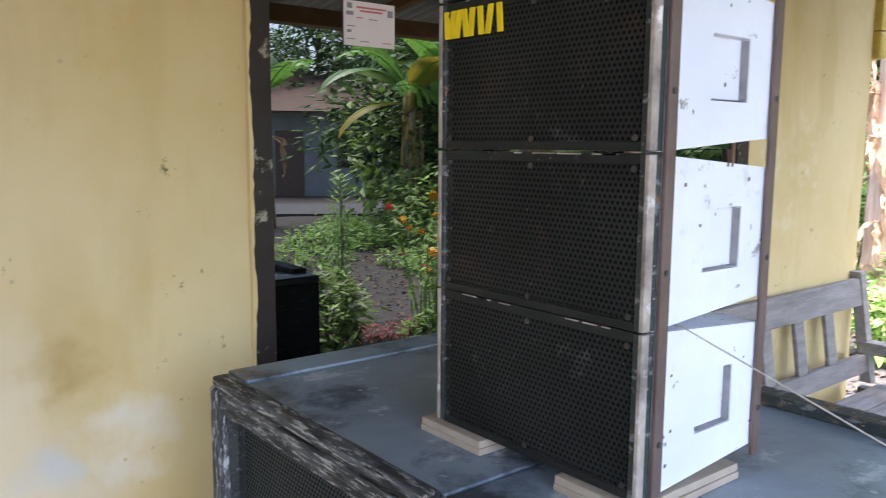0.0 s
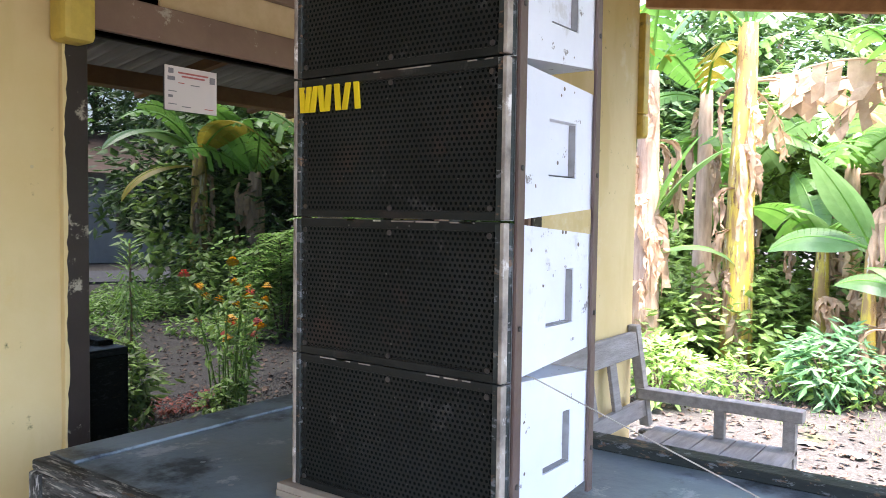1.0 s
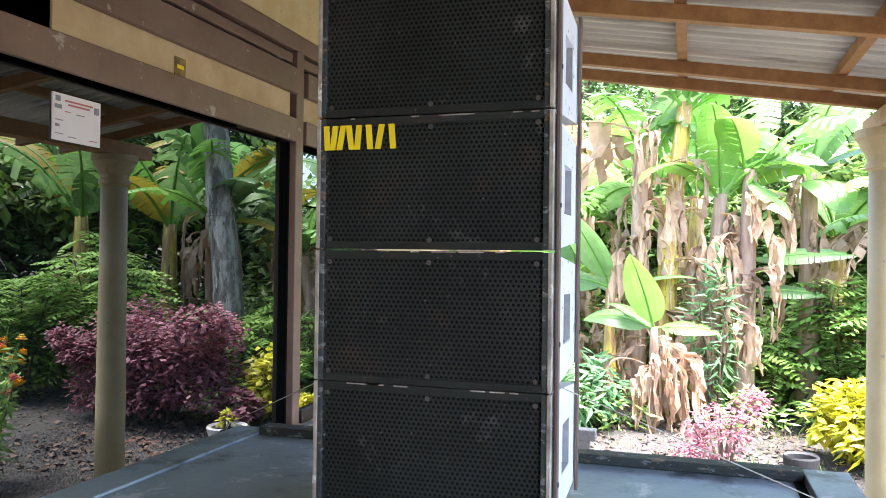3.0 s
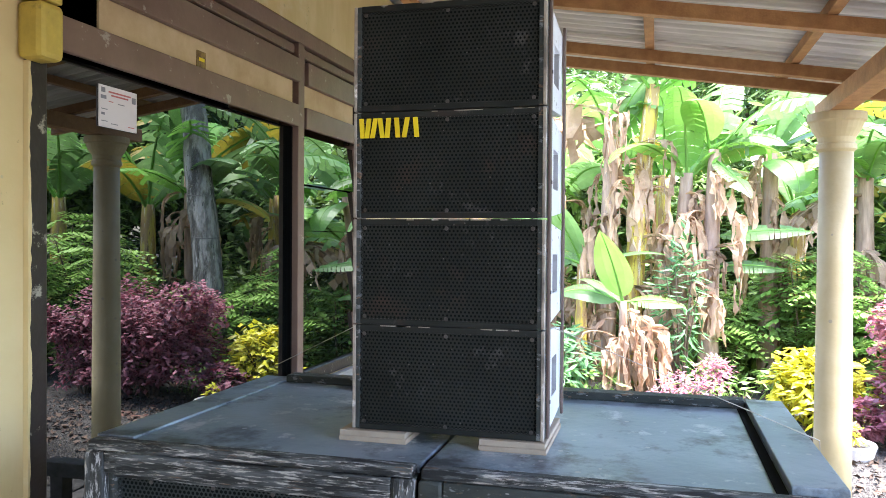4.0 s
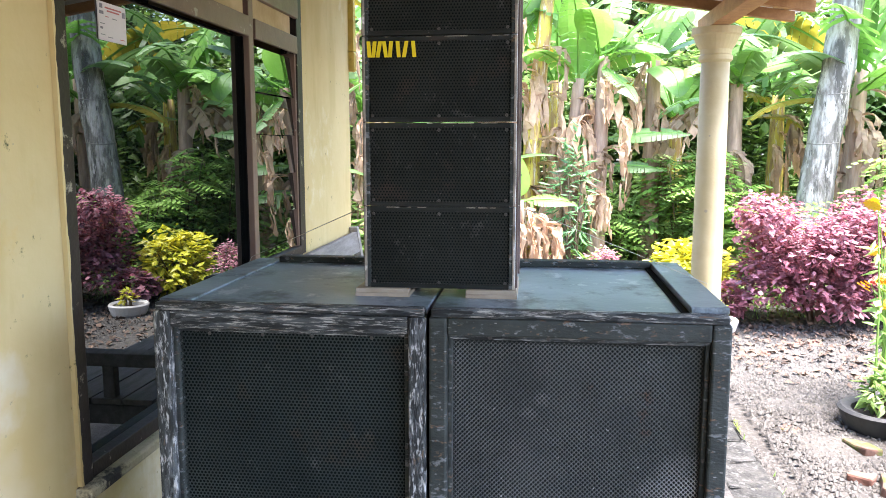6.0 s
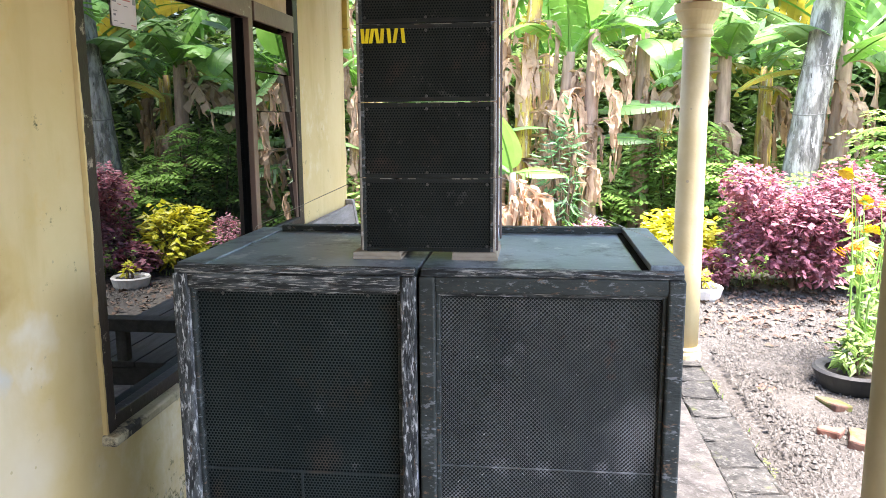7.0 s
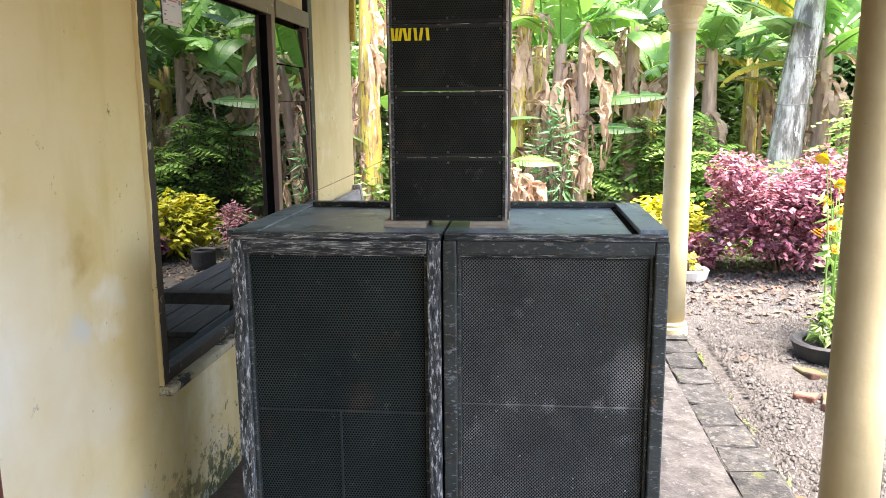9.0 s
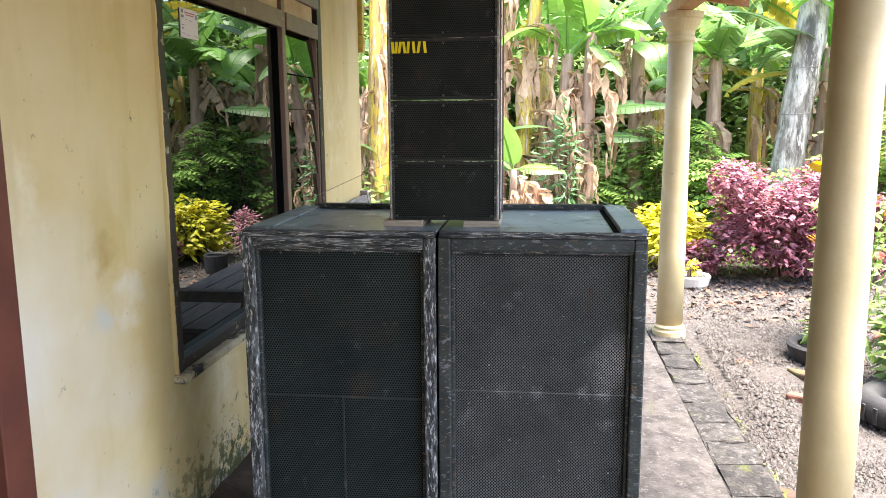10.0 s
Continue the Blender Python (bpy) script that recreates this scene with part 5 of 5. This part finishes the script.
for k in range(60):
    a = radians(-55 + 80 * k / 60 + rm.uniform(-2, 2))
    r = rm.uniform(7.6, 9.8) if a > radians(-20) else rm.uniform(8.0, 11.0)
    low.append((r * math.cos(a), r * math.sin(a), rm.uniform(-0.05, 0.12), rm.uniform(0.3, 0.6), rm.uniform(0.3, 0.6), rm.uniform(0.15, 0.35), 130))
for k in range(26):
    low.append((rm.uniform(6.0, 10.5), rm.uniform(-9.5, -6.5), rm.uniform(-0.05, 0.15), rm.uniform(0.4, 0.8), rm.uniform(0.4, 0.7), rm.uniform(0.2, 0.5), 260))
mass("undergrowth", 21, under, 0.16, M_GREEN, "green undergrowth of mixed leafy plants", 0.6)
mass("weeds", 24, low, 0.12, M_BRIGHT, "low green weeds along the yard's edge", 0.4)
mid, dark = [], []
for k in range(64):
    a = radians(-46 + 78 * k / 64 + rm.uniform(-2, 2))
    r = rm.uniform(12.0, 15.5)
    (mid if k % 3 else dark).append((r * math.cos(a), r * math.sin(a), rm.uniform(0.6, 3.2), rm.uniform(1.0, 1.8), rm.uniform(1.0, 1.8), rm.uniform(0.9, 1.6), 620))
mass("thicket", 22, mid, 0.24, M_GREEN, "green thicket behind the banana plants", 0.58)
mass("thicket", 23, dark, 0.24, M_DEEP, "dark green thicket behind the banana plants", 0.58)


def tree(rng, at, height, crown, leaf_mat, count):
    e = thing("garden_tree", at, "tall leafy green tree behind the yard", "tree", "garden trees")
    bm = bmesh.new()
    tube(bm, [(0, 0, -0.1), (0.1, 0.05, height * 0.3), (0.0, 0.15, height * 0.6), (0.1, 0.1, height)], [0.2, 0.16, 0.11, 0.04], 10)
    part("trunk", bm, M_TWIG, e)
    V, F = [], []
    for k in range(10):
        a, t = rng.uniform(0, 6.283), rng.uniform(0.3, 1.0)
        c = Vector((math.cos(a) * crown * rng.uniform(0.3, 0.9), math.sin(a) * crown * rng.uniform(0.3, 0.9), height * t))
        bm = bmesh.new()
        tube(bm, [(0.05, 0.1, height * t * 0.75), c * 0.5 + Vector((0, 0, height * t * 0.42)), c], [0.07, 0.045, 0.015], 6)
        part("limb", bm, M_TWIG, e)
        v, f = leaf_cloud(rng, count // 10, c, (crown * 0.62, crown * 0.62, crown * 0.5), 0.27, 0.45, 0.3)
        q = len(V)
        V += v
        F += [tuple(i + q for i in tt) for tt in f]
    raw_mesh("crown", V, F, leaf_mat, e)
    return e


rt = random.Random(8)
for k in range(24):
    d = -82 + 5.0 * k
    a = radians(d)
    r = rt.uniform(25, 31) if -75 < d < -42 else rt.uniform(15.5, 20)
    tree(rt, (r * math.cos(a), r * math.sin(a), G), rt.uniform(5.0, 7.5), rt.uniform(2.2, 3.0), M_DEEP if k % 3 else M_GREEN, 6000)

# grey palm trunk with ring scars
e = thing("palm_trunk", (8.5, -2.66, G), "leaning grey palm trunk with pale bands", "tree")


def trunk_piece(name, prof, material, label=""):
    bm = bmesh.new()
    lathe(bm, prof, 20)
    for v in bm.verts:
        v.co += noise.noise_vector(v.co * 2.6) * 0.03 + noise.noise_vector(v.co * 9.0) * 0.008
        v.co.y -= v.co.z * 0.115
        v.co.x += v.co.z * 0.02
    return part(name, bm, material, e, label, smooth=True)


trunk_piece("trunk", [(0.205 * (1 - 0.004 * i), 0.075 * i - 0.05) for i in range(78)], M_TRUNK)
for k in range(4):
    z = 0.9 + 0.71 * k + 0.09 * math.sin(k * 2.3)
    r = 0.205 * (1 - 0.004 * z / 0.075)
    trunk_piece("ring_scar", [(r - 0.02, z - 0.012), (r + 0.001, z - 0.006), (r + 0.001, z + 0.005), (r - 0.02, z + 0.012)], M_SCAR, "dark ring scar on the bark")

# road and a house across the yard
bm = bmesh.new()
box(bm, -30, 30, -1.6, 1.6, -0.25, -0.03)
o = part("road", bm, M_ASPHALT)
o.matrix_basis = pose(10.5, -14.0, -0.02, 0, 0, 31)
tagged(o, "narrow grey asphalt road beyond the yard", "road", kind="structure")
hs = thing("far_house", (14.5, -21.5, G), "low grey-walled house with a brown roof across the road", "house", rz=31)
block("house_wall", M_HOUSE, hs, -5, 5, -3, 3, 0, 2.8, 0.02)
bm = bmesh.new()
vs = [bm.verts.new(c) for c in ((-5.6, -3.6, 2.7), (5.6, -3.6, 2.7), (5.6, 3.6, 2.7), (-5.6, 3.6, 2.7), (-5.0, 0, 4.2), (5.0, 0, 4.2))]
for f in ((0, 1, 5, 4), (2, 3, 4, 5), (0, 4, 3), (1, 2, 5), (0, 3, 2, 1)):
    bm.faces.new([vs[i] for i in f])
part("roof", bm, M_ROOFTILE, hs)
for wx in (-3.4, 0.4, 3.0):
    wo = block("house_window", M_GLASS, hs, wx, wx + 1.1, 3.0, 3.03, 1.0, 2.1, 0.005)
    block("frame", M_BROWN, wo, wx - 0.06, wx + 1.16, 2.99, 3.02, 0.94, 2.16, 0.005)
block("house_door", M_BROWN, hs, -1.6, -0.7, 3.0, 3.04, 0.0, 2.1, 0.005)


# ---- yard things ----
ry = random.Random(31)


def flower_plant(at, height, stems, heads):
    e = thing("flower_plant", at, "spindly flowering plant with yellow and coral blooms", "flowering plant", "flowering plants")
    V, F, tips = [], [], []
    for k in range(stems):
        a, sp = ry.uniform(0, 6.283), ry.uniform(0.08, 0.40)
        h = height * ry.uniform(0.6, 1.0)
        tip = Vector((math.cos(a) * sp, math.sin(a) * sp, h))
        tips.append(tip)
        bm = bmesh.new()
        tube(bm, [(0.04 * math.cos(a), 0.04 * math.sin(a), -0.03), tip * 0.5 + Vector((0, 0, 0.04)), tip], [0.008, 0.006, 0.003], 5)
        part("stem", bm, M_BRIGHT, e)
        for j in range(15):
            t = ry.uniform(0.15, 0.98)
            v, f = leaf_cloud(ry, 1, tip * t, (0.02, 0.02, 0.02), 0.12, 0.32)
            q = len(V)
            V += v
            F += [tuple(i + q for i in tt) for tt in f]
    raw_mesh("foliage", V, F, M_BRIGHT, e)
    for k in range(heads):
        bm = bmesh.new()
        r = ry.uniform(0.035, 0.058)
        for ring in range(3):
            n = 10 - 2 * ring
            for j in range(n):
                a = 6.283 * j / n + ring * 0.3
                c, s = math.cos(a), math.sin(a)
                rr, z = r * (1 - 0.28 * ring), r * 0.35 * ring
                w = r * 0.35
                q = [bm.verts.new(p) for p in ((0, 0, z - 0.004), (c * rr * 0.7 - s * w, s * rr * 0.7 + c * w, z + 0.006), (c * rr, s * rr, z), (c * rr * 0.7 + s * w, s * rr * 0.7 - c * w, z + 0.006))]
                bm.faces.new(q)
        o = part("bloom", bm, M_PETALY if k % 5 < 3 else M_PETALR, e)
        o.matrix_basis = Matrix.Translation(tips[k % stems] + Vector((ry.uniform(-0.06, 0.06), ry.uniform(-0.06, 0.06), ry.uniform(-0.12, 0.02)))) @ Euler((ry.uniform(-0.6, 0.6), ry.uniform(-0.6, 0.6), 0)).to_matrix().to_4x4()
    return e


flower_plant((3.86, -1.76, G), 1.3, 9, 9)
flower_plant((4.15, -2.0, G), 1.1, 11, 12)
flower_plant((3.66, -1.63, G), 1.5, 4, 3)

# tall spiky lily stalk
e = thing("lily_stalk", (3.36, -2.36, G), "tall leafy lily stalk with drying leaves", "flowering plant")
bm = bmesh.new()
tube(bm, [(0, 0, -0.03), (0.02, 0, 0.7), (0.0, 0.01, 1.45)], [0.016, 0.012, 0.007], 6)
part("stem", bm, M_STEMDRY, e)
V, F = [], []
for k in range(230):
    z = 0.15 + 1.3 * (k / 230)
    a = k * 2.4
    L = 0.17 * (1 - 0.2 * z) * ry.uniform(0.8, 1.2)
    c, s = math.cos(a), math.sin(a)
    up = -0.06 if z < 1.2 else 0.05
    q = len(V)
    V += [(0, 0, z), (c * L * 0.5 - s * 0.012, s * L * 0.5 + c * 0.012, z + 0.02), (c * L, s * L, z + up), (c * L * 0.5 + s * 0.012, s * L * 0.5 - c * 0.012, z + 0.02)]
    F += [(q, q + 1, q + 2, q + 3)]
raw_mesh("foliage", V, F, M_BRIGHT, e)

mass("red_groundcover", 41, [(2.6 + 0.22 * k, -2.70 + 0.06 * k, -0.05, 0.2, 0.16, 0.11, 150) for k in range(8)], 0.05, M_REDLEAF, "low band of red-leaved groundcover", 0.5)
shrub("dark_potted_shrub", ry, (3.6, -1.62, -0.02), (0.15, 0.15, 0.13), 0.08, 170, M_GREEN, "small dark green shrub in a tyre planter", "shrub", "", 0.4, 4)
shrub("leafy_shrub", ry, (3.0, -1.98, G), (0.40, 0.34, 0.40), 0.11, 800, M_GREEN, "round green shrub beside the tyre", "shrub", "", 0.45)


def ring_planter(name, at, R, r, h, material, label, category):
    e = thing(name, at, label, category)
    bm = bmesh.new()
    prof = [(R * 0.82, 0.0), (R, h * 0.35), (R + r * 0.6, h), (R + r * 0.3, h + 0.015), (R - r * 0.6, h), (R - r * 0.7, h * 0.7)]
    lathe(bm, prof, 28)
    part("rim", bm, material, e, smooth=False)
    bm = bmesh.new()
    lathe(bm, [(R - r * 0.72, h * 0.60), (R - r * 0.72, h * 0.74), (R * 0.3, h * 0.8)], 20)
    part("soil", bm, M_SOIL, e)
    return e


ring_planter("tyre_planter", (3.6, -1.62, -0.15), 0.21, 0.06, 0.15, M_RUBBER, "black rubber planter filled with soil", "planter")
ring_planter("low_pot", (6.05, -1.19, -0.15), 0.17, 0.04, 0.13, M_WHITEPOT, "low whitewashed round plant pot", "plant pot")
ring_planter("bucket", (6.2, -0.55, -0.15), 0.12, 0.02, 0.24, M_RUBBER, "dark grey plastic bucket with soil", "bucket")
shrub("croton_seedling", ry, (6.05, -1.19, 0.0), (0.10, 0.10, 0.07), 0.07, 40, M_CROTON, "small yellow-green seedling in the low pot", "shrub", "", 0.5, 3)


def tyre(at, rx):
    e = thing("car_tyre", at, "old black car tyre lying in the yard", "tyre")
    bm = bmesh.new()
    seg, ring = 36, 10
    vs = [[bm.verts.new(((0.23 + 0.075 * math.cos(2 * math.pi * j / ring)) * math.cos(2 * math.pi * i / seg), (0.23 + 0.075 * math.cos(2 * math.pi * j / ring)) * math.sin(2 * math.pi * i / seg), 0.085 + 0.085 * math.sin(2 * math.pi * j / ring))) for j in range(ring)] for i in range(seg)]
    for i in range(seg):
        for j in range(ring):
            bm.faces.new((vs[i][j], vs[(i + 1) % seg][j], vs[(i + 1) % seg][(j + 1) % ring], vs[i][(j + 1) % ring]))
    part("tread", bm, M_RUBBER, e, smooth=True)
    for i in range(24):
        bm = bmesh.new()
        box(bm, 0.300, 0.310, -0.012, 0.012, 0.04, 0.13, 0.002)
        o = part("tread_block", bm, M_RUBBER, e)
        o.rotation_euler = (0, 0, 2 * math.pi * i / 24)
    return e


tyre((2.6, -1.75, -0.15), 0)


def rough_stone(name, at, size, material, label, category, group, rz):
    bm = bmesh.new()
    box(bm, -size[0] / 2, size[0] / 2, -size[1] / 2, size[1] / 2, -0.03, size[2], 0.012)
    bmesh.ops.subdivide_edges(bm, edges=bm.edges[:], cuts=1, use_grid_fill=True)
    sd = ry.uniform(0, 60)
    for v in bm.verts:
        v.co += noise.noise_vector(v.co * 14 + Vector((sd, 0, 0))) * 0.012
    o = part(name, bm, material)
    o.matrix_basis = pose(*at, ry.uniform(-6, 6), ry.uniform(-6, 6), rz)
    return tagged(o, label, category, group)


for x, y, s, rz in ((3.27, -1.38, (0.20, 0.11, 0.06), 15), (2.76, -1.33, (0.2, 0.11, 0.06), -20), (1.52, -0.80, (0.18, 0.10, 0.07), 60), (1.25, -0.86, (0.2, 0.11, 0.06), 10), (3.5, -1.08, (0.16, 0.1, 0.05), 40)):
    rough_stone("mossy_brick", (x, y, -0.15), s, M_MOSSBRICK, "loose brick overgrown with green moss", "brick", "loose bricks", rz)
for x, y, s, rz in ((5.65, -1.70, (0.18, 0.11, 0.04), 30), (5.67, -1.92, (0.18, 0.12, 0.04), -15), (2.85, -1.22, (0.12, 0.09, 0.06), 50), (1.9, -1.08, (0.13, 0.09, 0.06), 20), (5.3, -1.4, (0.12, 0.09, 0.04), 70)):
    rough_stone("broken_brick", (x, y, -0.15), s, M_REDBRICK, "broken red brick lying on the gravel", "brick", "broken bricks", rz)

# pebbles, leaf litter and grass tufts
V, F = [], []
for k in range(32000):
    x = ry.uniform(0.9, 6.4)
    y = -0.66 - abs(ry.gauss(0, 1.0)) if k % 3 == 0 else ry.uniform(-3.0, -0.66)
    r = ry.choice((0.005, 0.006, 0.008, 0.010, 0.013, 0.018)) * ry.uniform(0.8, 1.3)
    z = -0.119 + 0.05 * noise.noise((x * 0.7, y * 0.7, 0.3)) + 0.02 * noise.noise((x * 2.3, y * 2.3, 1.3))
    if y > -0.9:
        z = -0.155
    a = ry.uniform(0, 3)
    c, s = math.cos(a) * r, math.sin(a) * r
    q = len(V)
    r *= 1.15
    V += [(x + c, y + s, z), (x - s * 0.7, y + c * 0.7, z), (x - c, y - s, z), (x + s * 0.7, y - c * 0.7, z), (x + 0.2 * c, y + 0.2 * s, z + r * 0.7), (x, y, z - r)]
    F += [(q, q + 1, q + 4), (q + 1, q + 2, q + 4), (q + 2, q + 3, q + 4), (q + 3, q, q + 4)]
tagged(raw_mesh("gravel", V, F, M_STONE), "grey pebbles and stone chips on the yard", "gravel", kind="stuff")
V, F = [], []
for k in range(6500):
    if k % 3:
        x, y = ry.uniform(4.6, 9.5), ry.uniform(-2.5, 3.6)
    else:
        x, y = ry.uniform(4.4, 9.0), ry.uniform(-8, -1.2)
    z = -0.11 + 0.05 * noise.noise((x * 0.7, y * 0.7, 0.3)) + 0.02 * noise.noise((x * 2.3, y * 2.3, 1.3))
    L, a = ry.uniform(0.02, 0.085), ry.uniform(0, 6.283)
    c, s, w = math.cos(a) * L, math.sin(a) * L, ry.uniform(0.25, 0.45)
    q = len(V)
    V += [(x, y, z), (x + c * 0.5 - s * w, y + s * 0.5 + c * w, z + ry.uniform(0, 0.03)), (x + c, y + s, z + ry.uniform(0, 0.03)), (x + c * 0.5 + s * w, y + s * 0.5 - c * w, z + ry.uniform(0, 0.03))]
    F += [(q, q + 1, q + 2, q + 3)]
tagged(raw_mesh("leaf_litter", V, F, M_LITTER), "dry brown fallen leaves on the ground", "leaf litter", kind="stuff")
V, F = [], []
for k in range(2200):
    if k % 6 == 0:
        x = ry.choice((0.7, 1.2, 1.45, 1.9, 2.6, 2.9, 3.4)) + ry.gauss(0, 0.10)
        y = -0.655 - abs(ry.gauss(0, 0.05))
        z, h = -0.15, ry.uniform(0.015, 0.05)
    else:
        x, y = ry.uniform(6.6, 9.0), ry.uniform(-2.2, 3.4)
        z, h = -0.13, ry.uniform(0.03, 0.10)
    a, w = ry.uniform(0, 6.283), 0.006
    c, s = math.cos(a), math.sin(a)
    q = len(V)
    V += [(x - s * w, y + c * w, z), (x + s * w, y - c * w, z), (x + c * h * 0.5, y + s * h * 0.5, z + h)]
    F += [(q, q + 1, q + 2)]
tagged(raw_mesh("grass_tufts", V, F, M_GREEN), "short green grass tufts and moss along the kerb", "grass", kind="stuff")


rs = random.Random(19)
for x, y, r in ((3.0, -0.71, 0.05), (2.3, -0.72, 0.06), (1.75, -0.71, 0.07), (1.42, -0.73, 0.06), (3.45, -0.74, 0.045), (2.05, -0.70, 0.04)):
    e = thing("moss_cushion", (x, y, -0.14), "small cushion of bright green moss beside the kerb", "moss", "moss cushions")
    V, F = leaf_cloud(rs, 260, (0, 0, 0.03), (r * 1.6, r, 0.07), 0.018, 0.6, 0.3)
    raw_mesh("moss", V, F, M_MOSS, e)


def scrap(at, size, material, label):
    n = 7
    verts = [(size * (i / n - 0.5) * 1.6, size * (j / n - 0.5), 0.03 * size / 0.2 * (1 + noise.noise((i * 0.9, j * 0.9, at[0] * 3)))) for i in range(n + 1) for j in range(n + 1)]
    faces = [(i * (n + 1) + j, (i + 1) * (n + 1) + j, (i + 1) * (n + 1) + j + 1, i * (n + 1) + j + 1) for i in range(n) for j in range(n)]
    o = raw_mesh("plastic_scrap", verts, faces, material)
    o.matrix_basis = pose(*at, 0, 0, at[1] * 70)
    tagged(o, label, "litter", "plastic scraps")


scrap((6.05, 0.42, -0.10), 0.17, M_BLUE, "crumpled blue plastic scrap on the ground")
scrap((6.1, 0.85, -0.12), 0.10, M_PLASTIC, "crumpled white plastic scrap on the ground")
scrap((6.0, 0.15, -0.12), 0.08, M_PLASTIC, "crumpled white plastic scrap on the ground")
scrap((6.2, 1.2, -0.12), 0.09, M_PLASTIC, "crumpled white plastic scrap on the ground")

# dirt heaped along the foot of the house wall
verts, faces = [], []
n = 60
for i in range(n + 1):
    x = -0.08 + 3.5 * i / n
    for j in range(7):
        t = j / 6
        y = WY - 0.002 - 0.26 * t
        z = 0.11 * (1 - t) ** 1.3 * (0.8 + 0.5 * noise.noise((x * 2.2, 3.0, 0))) + 0.015 * noise.noise((x * 14, y * 14, 0)) * (1 - t) + (0.002 if j < 6 else -0.01)
        verts.append((x, y, z))
for i in range(n):
    for j in range(6):
        a = i * 7 + j
        faces.append((a, a + 7, a + 8, a + 1))
tagged(raw_mesh("dirt_heap", verts, faces, M_SOIL), "dark dirt and rubble heaped along the wall foot", "dirt", kind="stuff")
